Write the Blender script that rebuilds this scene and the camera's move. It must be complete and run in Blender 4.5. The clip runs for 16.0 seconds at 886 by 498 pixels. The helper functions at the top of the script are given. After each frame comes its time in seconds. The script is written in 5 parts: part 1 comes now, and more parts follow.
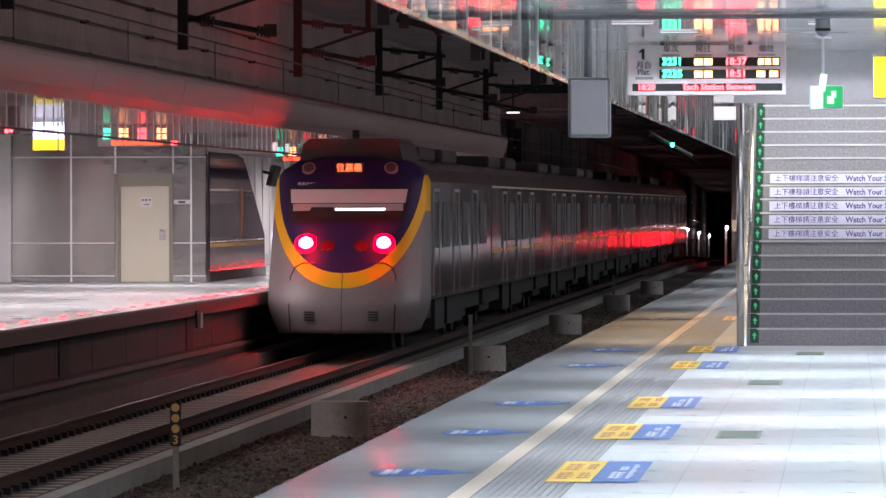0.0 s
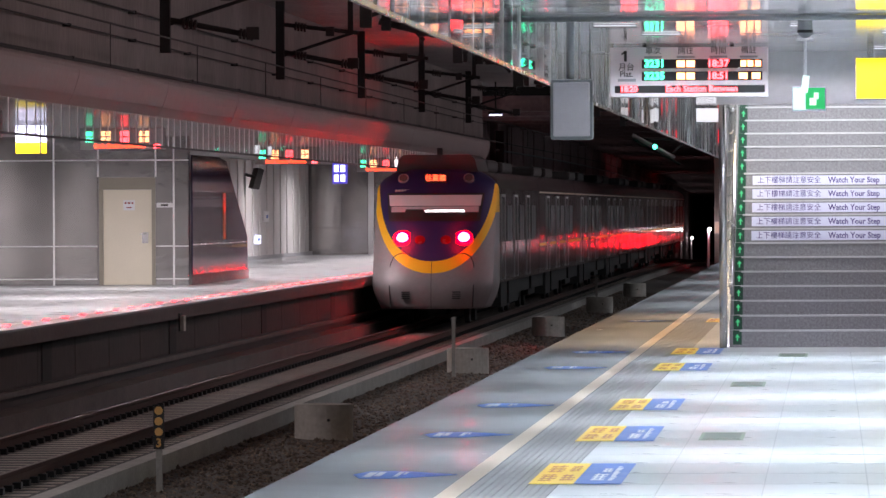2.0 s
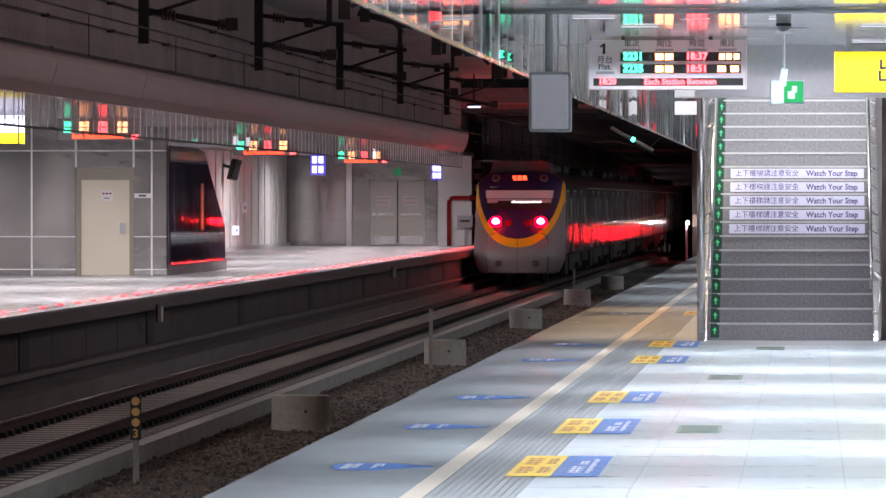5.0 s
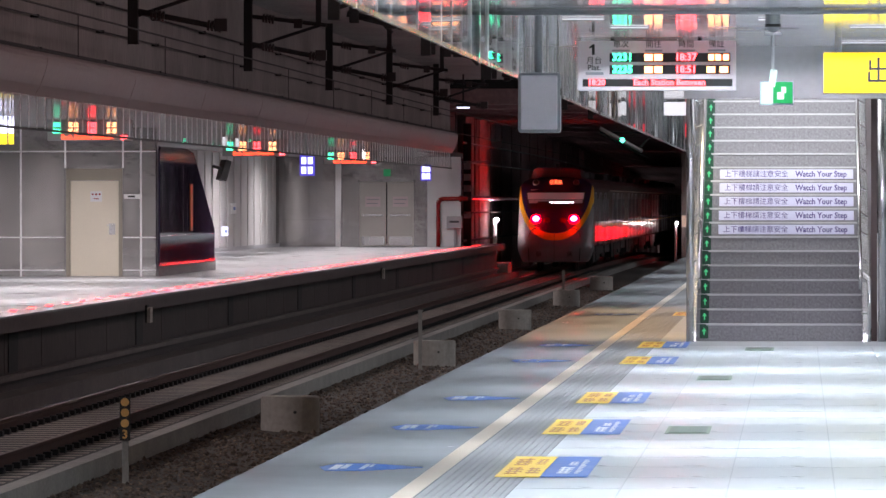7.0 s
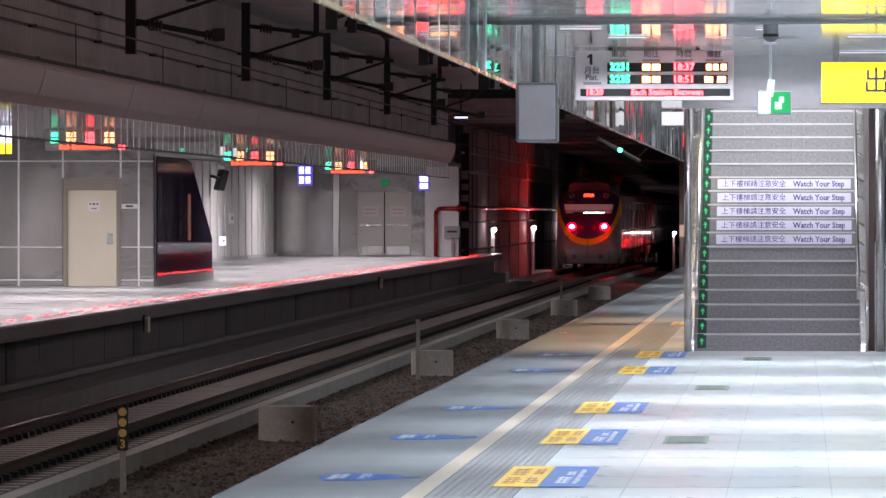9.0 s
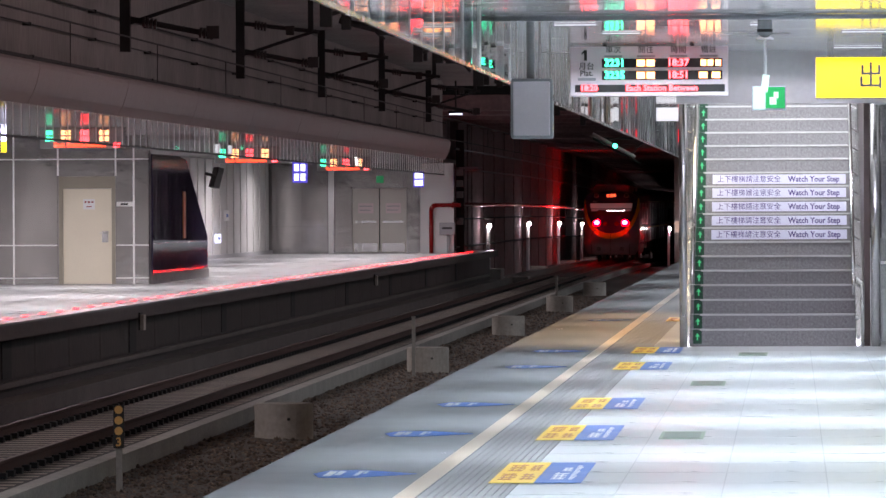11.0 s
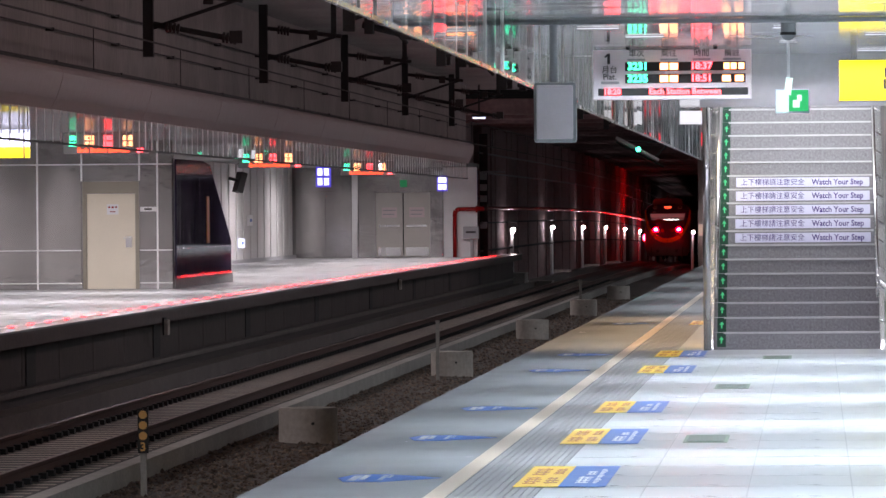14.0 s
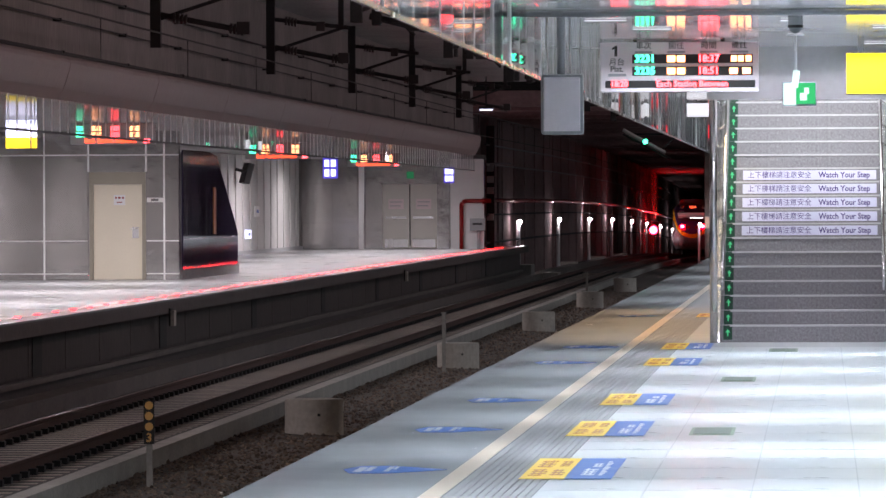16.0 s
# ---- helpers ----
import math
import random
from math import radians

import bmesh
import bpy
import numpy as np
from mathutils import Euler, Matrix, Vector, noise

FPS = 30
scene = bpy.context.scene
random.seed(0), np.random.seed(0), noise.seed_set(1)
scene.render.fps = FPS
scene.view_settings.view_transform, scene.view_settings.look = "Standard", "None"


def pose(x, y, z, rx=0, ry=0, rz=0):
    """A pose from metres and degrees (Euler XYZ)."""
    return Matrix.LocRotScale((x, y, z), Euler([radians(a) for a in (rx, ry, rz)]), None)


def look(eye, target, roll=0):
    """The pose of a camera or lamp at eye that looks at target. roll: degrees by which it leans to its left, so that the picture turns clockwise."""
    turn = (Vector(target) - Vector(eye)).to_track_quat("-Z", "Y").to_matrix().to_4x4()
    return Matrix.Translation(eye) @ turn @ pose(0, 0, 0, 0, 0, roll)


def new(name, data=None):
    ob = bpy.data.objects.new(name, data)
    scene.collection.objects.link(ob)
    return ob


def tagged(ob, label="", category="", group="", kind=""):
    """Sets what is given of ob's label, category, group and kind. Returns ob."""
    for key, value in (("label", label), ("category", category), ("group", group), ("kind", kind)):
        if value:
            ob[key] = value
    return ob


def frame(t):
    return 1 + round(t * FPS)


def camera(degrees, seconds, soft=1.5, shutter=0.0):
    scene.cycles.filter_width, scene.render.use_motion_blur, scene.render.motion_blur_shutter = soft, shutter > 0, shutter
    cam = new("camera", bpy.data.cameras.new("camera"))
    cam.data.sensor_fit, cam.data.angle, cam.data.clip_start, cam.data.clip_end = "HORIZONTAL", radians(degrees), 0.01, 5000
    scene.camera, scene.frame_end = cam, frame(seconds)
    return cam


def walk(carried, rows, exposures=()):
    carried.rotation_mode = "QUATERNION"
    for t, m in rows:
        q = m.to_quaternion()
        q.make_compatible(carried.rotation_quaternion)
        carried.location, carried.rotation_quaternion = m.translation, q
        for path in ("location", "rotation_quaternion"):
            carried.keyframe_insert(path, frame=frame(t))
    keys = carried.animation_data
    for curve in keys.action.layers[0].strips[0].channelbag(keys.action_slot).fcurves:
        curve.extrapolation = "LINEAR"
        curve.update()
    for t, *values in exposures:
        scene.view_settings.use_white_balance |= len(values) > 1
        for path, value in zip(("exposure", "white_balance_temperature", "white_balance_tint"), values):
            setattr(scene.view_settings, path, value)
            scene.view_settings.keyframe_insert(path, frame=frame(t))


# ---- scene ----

EYE = (0.0, 0.0, 1.62)
cam = camera(9.742, 16.0, soft=1.5)
# seconds, tilt from straight down, turn to the left, lean
AIM = (
    (0.0, 89.5272, 4.4677, -0.131),
    (0.5, 89.5024, 4.3778, -0.102),
    (1.0, 89.5415, 4.3316, -0.128),
    (1.5, 89.5509, 4.2962, -0.111),
    (2.0, 89.5534, 4.2783, -0.263),
    (2.5, 89.5403, 4.2457, -0.110),
    (3.0, 89.5115, 4.1980, -0.110),
    (3.5, 89.4945, 4.1500, -0.140),
    (4.0, 89.4924, 4.1463, 0.027),
    (4.5, 89.4994, 4.1108, -0.041),
    (5.0, 89.4629, 4.0336, -0.019),
    (7.5, 89.4800, 3.8920, -0.041),
    (8.0, 89.5299, 3.9211, -0.105),
    (8.5, 89.5784, 3.8988, 0.012),
    (11.0, 89.5415, 3.8388, -0.251),
    (11.5, 89.4722, 3.8576, -0.259),
    (12.0, 89.4365, 3.8794, -0.311),
    (12.5, 89.4778, 3.9163, -0.389),
    (13.0, 89.5057, 4.0208, -0.423),
    (13.5, 89.5397, 4.1111, -0.521),
    (14.0, 89.5875, 4.0997, -0.427),
    (14.5, 89.5512, 4.1110, -0.268),
    (15.0, 89.5131, 4.1322, -0.183),
    (15.5, 89.4780, 4.1370, -0.238),
    (16.0, 89.4966, 4.1728, -0.242),
)
walk(cam, [(t, pose(*EYE, rx, 0, rz) @ pose(0, 0, 0, 0, 0, lean)) for t, rx, rz, lean in AIM],
     exposures=((0.0, 0.08, 6500, 18.5), (16.0, 0.08, 6500, 18.5)))

# ---- world and large lights: an underground station, ceiling fittings and added lamps ----
world = bpy.data.worlds.new("world")
scene.world = world
world.use_nodes = True
world.node_tree.nodes["Background"].inputs[0].default_value = (0.05, 0.045, 0.045, 1)
world.node_tree.nodes["Background"].inputs[1].default_value = 0.05


def strip_lamp(x, y, z, width, depth, watts, color=(1.0, 0.97, 0.93), spread=150):
    data = bpy.data.lights.new("area_strip", "AREA")
    data.shape, data.size, data.size_y, data.energy, data.color = "RECTANGLE", width, depth, watts, color
    data.spread = radians(spread)
    lamp = new("area_strip", data)
    lamp.matrix_world = pose(x, y, z)
    return lamp


# near platform: one strip across the ceiling every 5.3 m
for k in range(-1, 10):
    strip_lamp(0.4, 7.4 + 5.3 * k, 3.33, 5.6, 0.25, 185, (0.80, 0.94, 1.03), 150)
    if k > 2:
        strip_lamp(0.4, 7.4 + 5.3 * k, 3.32, 5.6, 0.12, 42, (0.80, 0.94, 1.03), 62)
# warm lamps added to turn the floor past the stair foot amber
for y in (62.5, 67.0, 71.5, 77.0):
    strip_lamp(-1.9, y, 3.3, 0.9, 1.2, 60, (1.0, 0.70, 0.40), 100)
for y in (86.0, 98.0, 112.0, 128.0, 146.0, 166.0, 188.0, 208.0, 230.0, 254.0):
    strip_lamp(1.4, y, 3.3, 7.6, 0.6, 330, (0.85, 0.95, 1.0), 172)
# unseen lamp added over the stair foot, turned to brighten the steps
bar = strip_lamp(0, 0, 0, 1.9, 0.2, 22, (0.96, 0.93, 1.06), 88)
bar.matrix_world = look((-0.1, 56.4, 3.30), (-0.1, 58.9, 0.5))
# light falling down the stairwell from the concourse
well = strip_lamp(0, 0, 0, 1.8, 1.2, 310, (0.92, 0.98, 1.0), 150)
well.matrix_world = look((-0.1, 61.0, 5.7), (-0.1, 64.0, 2.2))
# opposite platform
for y in (40.0, 54.0, 68.0, 84.0, 95.0, 106.0, 122.0, 136.0, 150.0, 164.0, 177.0):
    strip_lamp(-14.6, y, 3.12, 5.0, 0.6, 320, (1.02, 0.965, 0.97), 170)
# unseen floods above the near ceiling edge, added to brighten the beam opposite
for y in (20.0, 48.0, 76.0, 104.0, 132.0, 160.0):
    flood = strip_lamp(0, 0, 0, 28.0, 0.5, 142 if y < 90 else 92, (1.0, 0.78, 0.79), 95)
    flood.matrix_world = look((-3.0, y, 4.7), (-11.0, y, 3.3))



# ---- materials ----
def srgb(r, g, b):
    return tuple((c / 255 / 12.92) if c <= 10 else ((c / 255 + 0.055) / 1.055) ** 2.4 for c in (r, g, b)) + (1,)


def grey(v):
    return (v, v, v, 1)


def surface(name, base, rough=0.5, metal=0.0, scale=4.0, vary=0.15, fine=40.0, bump=0.0, rough_vary=0.1, stretch=(1, 1, 1), glow=None, glow_strength=0.0):
    """Colour varied by a coarse and a fine noise, with relief from the fine one."""
    m = bpy.data.materials.new(name)
    m.use_nodes = True
    nt = m.node_tree
    b = nt.nodes["Principled BSDF"]
    tc = nt.nodes.new("ShaderNodeTexCoord")
    mp = nt.nodes.new("ShaderNodeMapping")
    mp.inputs["Scale"].default_value = stretch
    nt.links.new(tc.outputs["Object"], mp.inputs[0])
    n1, n2 = nt.nodes.new("ShaderNodeTexNoise"), nt.nodes.new("ShaderNodeTexNoise")
    n1.inputs["Scale"].default_value, n2.inputs["Scale"].default_value = scale, fine
    n1.inputs["Detail"].default_value = n2.inputs["Detail"].default_value = 5
    for n in (n1, n2):
        nt.links.new(mp.outputs[0], n.inputs["Vector"])
    mix = nt.nodes.new("ShaderNodeMath")
    mix.operation = "ADD"
    nt.links.new(n1.outputs[0], mix.inputs[0])
    nt.links.new(n2.outputs[0], mix.inputs[1])
    mr = nt.nodes.new("ShaderNodeMapRange")
    mr.inputs[1].default_value, mr.inputs[2].default_value = 0.6, 1.4
    mr.inputs[3].default_value, mr.inputs[4].default_value = 1 - vary, 1 + vary
    nt.links.new(mix.outputs[0], mr.inputs[0])
    mul = nt.nodes.new("ShaderNodeVectorMath")
    mul.operation = "SCALE"
    mul.inputs[0].default_value = base[:3]
    nt.links.new(mr.outputs[0], mul.inputs["Scale"])
    nt.links.new(mul.outputs[0], b.inputs["Base Color"])
    rr = nt.nodes.new("ShaderNodeMapRange")
    rr.inputs[3].default_value, rr.inputs[4].default_value = max(0.02, rough - rough_vary), min(1, rough + rough_vary)
    nt.links.new(n1.outputs[0], rr.inputs[0])
    nt.links.new(rr.outputs[0], b.inputs["Roughness"])
    b.inputs["Metallic"].default_value = metal
    if bump:
        bp = nt.nodes.new("ShaderNodeBump")
        bp.inputs["Strength"].default_value, bp.inputs["Distance"].default_value = bump, 0.01
        nt.links.new(n2.outputs[0], bp.inputs["Height"])
        nt.links.new(bp.outputs[0], b.inputs["Normal"])
    if glow:
        b.inputs["Emission Color"].default_value = glow
        b.inputs["Emission Strength"].default_value = glow_strength
    return m


def glowing(name, color, strength):
    m = bpy.data.materials.new(name)
    m.use_nodes = True
    b = m.node_tree.nodes["Principled BSDF"]
    b.inputs["Base Color"].default_value = tuple(c * 0.3 for c in color[:3]) + (1,)
    b.inputs["Emission Color"].default_value = color
    b.inputs["Emission Strength"].default_value = strength
    return m


def clear_glass(name, tint=(0.9, 0.95, 0.93, 1), rough=0.02, gloss=0.92):
    """Thin pane: see-through, with gloss that grows towards grazing views."""
    m = bpy.data.materials.new(name)
    m.use_nodes = True
    nt = m.node_tree
    nt.nodes.remove(nt.nodes["Principled BSDF"])
    tr, gl, mx, fr, pw, sc = (nt.nodes.new(k) for k in ("ShaderNodeBsdfTransparent", "ShaderNodeBsdfGlossy", "ShaderNodeMixShader", "ShaderNodeLayerWeight", "ShaderNodeMath", "ShaderNodeMath"))
    tr.inputs[0].default_value = tint
    gl.inputs["Roughness"].default_value = rough
    fr.inputs[0].default_value = 0.5
    pw.operation, pw.inputs[1].default_value = "POWER", 5.0
    sc.operation, sc.inputs[1].default_value, sc.inputs[2].default_value = "MULTIPLY_ADD", gloss, 0.02
    nt.links.new(fr.outputs[1], pw.inputs[0])
    nt.links.new(pw.outputs[0], sc.inputs[0])
    nt.links.new(sc.outputs[0], mx.inputs[0])
    nt.links.new(tr.outputs[0], mx.inputs[1])
    nt.links.new(gl.outputs[0], mx.inputs[2])
    nt.links.new(mx.outputs[0], nt.nodes["Material Output"].inputs[0])
    return m


M_FLOOR = surface("pale_tile", (0.40, 0.425, 0.43, 1), 0.3, scale=1.2, vary=0.07, fine=18, bump=0.02)
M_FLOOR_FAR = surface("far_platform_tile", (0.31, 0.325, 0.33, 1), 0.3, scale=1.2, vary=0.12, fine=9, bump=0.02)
M_GROUT = surface("floor_base", (0.34, 0.36, 0.37, 1), 0.4, scale=1.2, vary=0.1, fine=18)
M_EDGE = surface("grey_tile", (0.34, 0.36, 0.37, 1), 0.26, scale=1.5, vary=0.05, fine=20, bump=0.01, rough_vary=0.03)
M_TACTILE = surface("tactile_tile", grey(0.20), 0.5, scale=2, vary=0.15, fine=30, bump=0.05)
M_LINE = surface("cream_line", srgb(180, 166, 148), 0.45, scale=3, vary=0.08)
M_YELLOW = surface("yellow_vinyl", srgb(245, 205, 60), 0.4, scale=5, vary=0.06)
M_RED_INK = surface("rust_print", srgb(190, 110, 40), 0.4, scale=5, vary=0.1)
M_BLUE = surface("blue_vinyl", srgb(52, 105, 180), 0.4, scale=5, vary=0.08)
M_WHITE = surface("white_paint", grey(0.78), 0.4, scale=3, vary=0.05)
M_GRATE = surface("drain_cover", srgb(125, 145, 125), 0.5, metal=0.3, scale=6, vary=0.2)
M_CONC = surface("concrete", grey(0.3), 0.85, scale=0.8, vary=0.35, fine=12, bump=0.25, stretch=(1, 0.5, 1))
M_CONC_WALL = surface("stained_concrete", srgb(112, 106, 104), 0.85, scale=0.6, vary=0.4, fine=9, bump=0.2, stretch=(1, 1, 0.3))
M_SLAB = surface("track_concrete", srgb(140, 136, 130), 0.8, scale=1.5, vary=0.3, fine=20, bump=0.3)
M_BALLAST = surface("ballast_stone", srgb(78, 69, 63), 0.95, scale=3, vary=0.45, fine=25, bump=0.8)
M_RUST = surface("rusty_rail_side", srgb(70, 46, 38), 0.8, metal=0.2, scale=8, vary=0.3)
M_RAILTOP = surface("worn_rail_head", srgb(92, 70, 64), 0.48, metal=1.0, scale=8, vary=0.15)
M_BLACK = surface("black_paint", grey(0.02), 0.5, scale=6, vary=0.2)
M_SOOT = surface("sooty_steel", grey(0.022), 0.85, metal=0.0, scale=6, vary=0.3)
M_STEEL = surface("brushed_steel", grey(0.62), 0.25, metal=1.0, scale=2, vary=0.08, fine=60, stretch=(1, 1, 0.1))
M_POLISH = surface("polished_steel_panel", srgb(180, 178, 177), 0.09, metal=0.75, scale=0.9, vary=0.14, fine=1.5, bump=1.0, rough_vary=0.05)
M_DARKPANEL = surface("dark_mirror_panel", srgb(58, 52, 76), 0.03, metal=0.0, scale=0.8, vary=0.16, fine=5, bump=0.25, rough_vary=0.015, stretch=(1, 1, 0.03))
M_CEIL = surface("glossy_ceiling_panel", srgb(240, 238, 239), 0.08, metal=0.0, scale=0.7, vary=0.06, fine=8, bump=0.01, rough_vary=0.04)
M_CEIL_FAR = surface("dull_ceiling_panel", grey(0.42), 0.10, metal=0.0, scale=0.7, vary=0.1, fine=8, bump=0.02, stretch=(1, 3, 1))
M_BRUSH = surface("brushed_panel", grey(0.8), 0.22, metal=0.35, scale=1.5, vary=0.08, fine=12, bump=0.02)
M_LIP = surface("dark_stone_lip", srgb(80, 74, 72), 0.8, scale=1.5, vary=0.3, fine=10, bump=0.2)
M_PLATWALL = surface("sooty_platform_wall", srgb(66, 60, 58), 0.85, scale=0.9, vary=0.4, fine=9, bump=0.25, stretch=(1, 1, 0.5))
def half_gloss(m, share):
    """Most of the surface is matt; a thin sharp gloss lies over it."""
    nt = m.node_tree
    b = nt.nodes["Principled BSDF"]
    gl, mx = nt.nodes.new("ShaderNodeBsdfGlossy"), nt.nodes.new("ShaderNodeMixShader")
    gl.inputs["Roughness"].default_value = 0.03
    b.inputs["Specular IOR Level"].default_value = 0.0
    mx.inputs[0].default_value = share
    nt.links.new(b.outputs[0], mx.inputs[1])
    nt.links.new(gl.outputs[0], mx.inputs[2])
    nt.links.new(mx.outputs[0], nt.nodes["Material Output"].inputs[0])


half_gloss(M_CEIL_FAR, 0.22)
M_DARKPANEL.node_tree.nodes["Principled BSDF"].inputs["Specular IOR Level"].default_value = 0.22
M_GLASS = clear_glass("smoke_curtain_glass")
M_GLASS_FAR = clear_glass("far_curtain_glass", (0.97, 0.98, 0.98, 1), gloss=0.15)
M_WALLWHITE = surface("white_ribbed_panel", srgb(200, 199, 197), 0.45, scale=1.5, vary=0.08)
M_DOOR = surface("cream_door_paint", srgb(226, 218, 198), 0.4, scale=1.5, vary=0.05)
M_GRANITE = surface("grey_granite", (0.21, 0.205, 0.215, 1), 0.5, scale=38, vary=0.5, fine=160, bump=0.05)
M_NOSING = surface("pale_nosing", grey(0.5), 0.4, scale=10, vary=0.1)
M_GREEN = surface("dark_green_strip", srgb(20, 66, 48), 0.5, scale=10, vary=0.1)
M_ARROW = glowing("luminous_green", srgb(70, 220, 140), 0.6)
M_SIGNWHITE = surface("white_acrylic", srgb(214, 214, 232), 0.35, scale=6, vary=0.04)
M_PURPLE = surface("purple_print", srgb(80, 64, 124), 0.5, scale=10, vary=0.05)
M_SIGNGREY = surface("sign_face_grey", srgb(232, 224, 228), 0.4, scale=6, vary=0.04)
M_CASE = surface("pale_grey_casing", srgb(160, 162, 165), 0.45, scale=4, vary=0.05)
L_WHITE = glowing("white_light", (1, 1, 1, 1), 6.0)
L_YELLOW = glowing("yellow_light", srgb(255, 225, 0), 1.6)
L_REDW = glowing("hot_red_led", (1.0, 0.035, 0.04, 1), 17.0)
L_GREEN = glowing("green_led", (0.03, 0.9, 0.42, 1), 6.0)
L_ORANGE = glowing("amber_led", (1.0, 0.36, 0.14, 1), 7.0)
L_DIM = glowing("dim_white_light", (0.95, 0.97, 1.0, 1), 0.9)
L_SIGRED = glowing("signal_red", (1.0, 0.008, 0.02, 1), 160.0)
L_BLUEW = glowing("blue_white_light", (0.72, 0.74, 1.0, 1), 2.0)
L_TAIL = glowing("tail_light_core", (1.0, 0.0032, 0.0040, 1), 640.0)
L_TAILHALO = glowing("tail_light_halo", (1.0, 0.003, 0.012, 1), 5.0)
M_TRAIN = surface("train_silver", srgb(136, 124, 126), 0.12, metal=0.3, scale=1.2, vary=0.08, fine=4, bump=0.07, stretch=(1, 1.6, 0.08))
M_TRAIN_DARK = surface("underframe_black", grey(0.012), 0.7, scale=5, vary=0.3)
M_TRAIN_GLASS = surface("dark_train_glass", grey(0.012), 0.38, scale=3, vary=0.1, rough_vary=0.04)
M_TRAIN_YELLOW = surface("train_yellow", srgb(240, 190, 30), 0.35, scale=3, vary=0.06)
M_ROOF = surface("train_roof_grey", grey(0.045), 0.7, scale=3, vary=0.25)
M_REDPIPE = surface("red_pipe_paint", srgb(150, 25, 25), 0.22, scale=4, vary=0.15)


# ---- building helpers ----
def box(bm, x0, y0, z0, x1, y1, z1, bevel=0.0):
    g = bmesh.ops.create_cube(bm, size=1.0, matrix=Matrix.Translation(((x0 + x1) / 2, (y0 + y1) / 2, (z0 + z1) / 2)) @ Matrix.Diagonal((abs(x1 - x0), abs(y1 - y0), abs(z1 - z0), 1)))
    if bevel:
        edges = list({e for v in g["verts"] for e in v.link_edges})
        bmesh.ops.bevel(bm, geom=edges, offset=bevel, segments=2, affect="EDGES", profile=0.6)
    return bm


def rod(bm, a, b, r, r2=None, sides=12):
    a, b = Vector(a), Vector(b)
    d = b - a
    m = Matrix.Translation((a + b) / 2) @ d.to_track_quat("Z", "Y").to_matrix().to_4x4()
    bmesh.ops.create_cone(bm, cap_ends=True, segments=sides, radius1=r, radius2=r if r2 is None else r2, depth=d.length, matrix=m)
    return bm


def boxes(*rows, bevel=0.0):
    bm = bmesh.new()
    for r in rows:
        box(bm, *r, bevel=bevel)
    return bm


def rods(*rows, sides=12):
    bm = bmesh.new()
    for a, b, r in rows:
        rod(bm, a, b, r, sides=sides)
    return bm


def prism(points, axis, a0, a1):
    """A plane outline drawn out along an axis: 'x' takes (y, z) points, 'y' takes (x, z)."""
    bm = bmesh.new()
    def at(p, a):
        return (a, p[0], p[1]) if axis == "x" else (p[0], a, p[1])
    lo, hi = [bm.verts.new(at(p, a0)) for p in points], [bm.verts.new(at(p, a1)) for p in points]
    n = len(points)
    bm.faces.new(lo)
    bm.faces.new(hi[::-1])
    for i in range(n):
        bm.faces.new((lo[i], hi[i], hi[(i + 1) % n], lo[(i + 1) % n]))
    bmesh.ops.recalc_face_normals(bm, faces=bm.faces)
    return bm


def mesh_of(name, bm, material, smooth=False):
    me = bpy.data.meshes.new(name)
    bm.to_mesh(me)
    bm.free()
    me.materials.append(material)
    if smooth:
        me.polygons.foreach_set("use_smooth", [True] * len(me.polygons))
    return me


def part(name, bm, material, parent=None, label="", smooth=False):
    ob = new(name, mesh_of(name, bm, material, smooth))
    if parent:
        ob.parent = parent
    return tagged(ob, label)


def thing(name, bm, material, label, category, group="", kind="", smooth=False):
    return tagged(part(name, bm, material, smooth=smooth), label, category, group, kind)


def root(name, label, category, group="", m=None, kind=""):
    ob = new(name)
    ob.empty_display_size = 0.2
    if m is not None:
        ob.matrix_world = m
    return tagged(ob, label, category, group, kind)


def lettering(name, text, size, material, parent, m, label="", bold=0.0, stretch=1.0, depth=0.002):
    cu = bpy.data.curves.new(name, "FONT")
    cu.body, cu.size, cu.align_x, cu.align_y, cu.extrude, cu.offset = text, size, "CENTER", "CENTER", depth, bold
    cu.resolution_u = 2
    cu.materials.append(material)
    ob = new(name, cu)
    ob.parent = parent
    ob.matrix_local = m @ Matrix.Diagonal((stretch, 1, 1, 1))
    return tagged(ob, label)


UPRIGHT = pose(0, 0, 0, 90)  # lettering that faces the camera's end of the platform


# ---- the setting ----
EDGE, FAR_EDGE, RAIL_Z, TRACK_X, GAUGE = -3.305, -11.1, -1.195, -9.54, 0.70
thing("floor", boxes((-1.60, -6, -0.3, 6.5, 28, 0.003), (-1.60, 28, -0.3, 6.5, 58, 0), (-1.60, 58, -0.3, 6.5, 262, 0.003)), M_GROUT, "pale glossy tiled platform floor", "floor", kind="structure")
thing("platform_edge", boxes((EDGE, -6, -0.3, -1.60, 260, 0)), M_EDGE, "grey tiled edge strip of the platform", "floor", kind="structure")
thing("platform_wall_near", boxes((EDGE + 0.35, -6, -1.9, 6.5, 260, -0.3)), M_CONC, "concrete wall under the platform", "wall", kind="structure")
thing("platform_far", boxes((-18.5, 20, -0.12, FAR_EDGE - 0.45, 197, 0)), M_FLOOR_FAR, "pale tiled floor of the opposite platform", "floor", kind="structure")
thing("platform_far_edge", boxes((FAR_EDGE - 0.45, 20, -0.03, FAR_EDGE, 197, 0.002)), M_EDGE, "grey stone edge of the opposite platform", "floor", kind="structure")
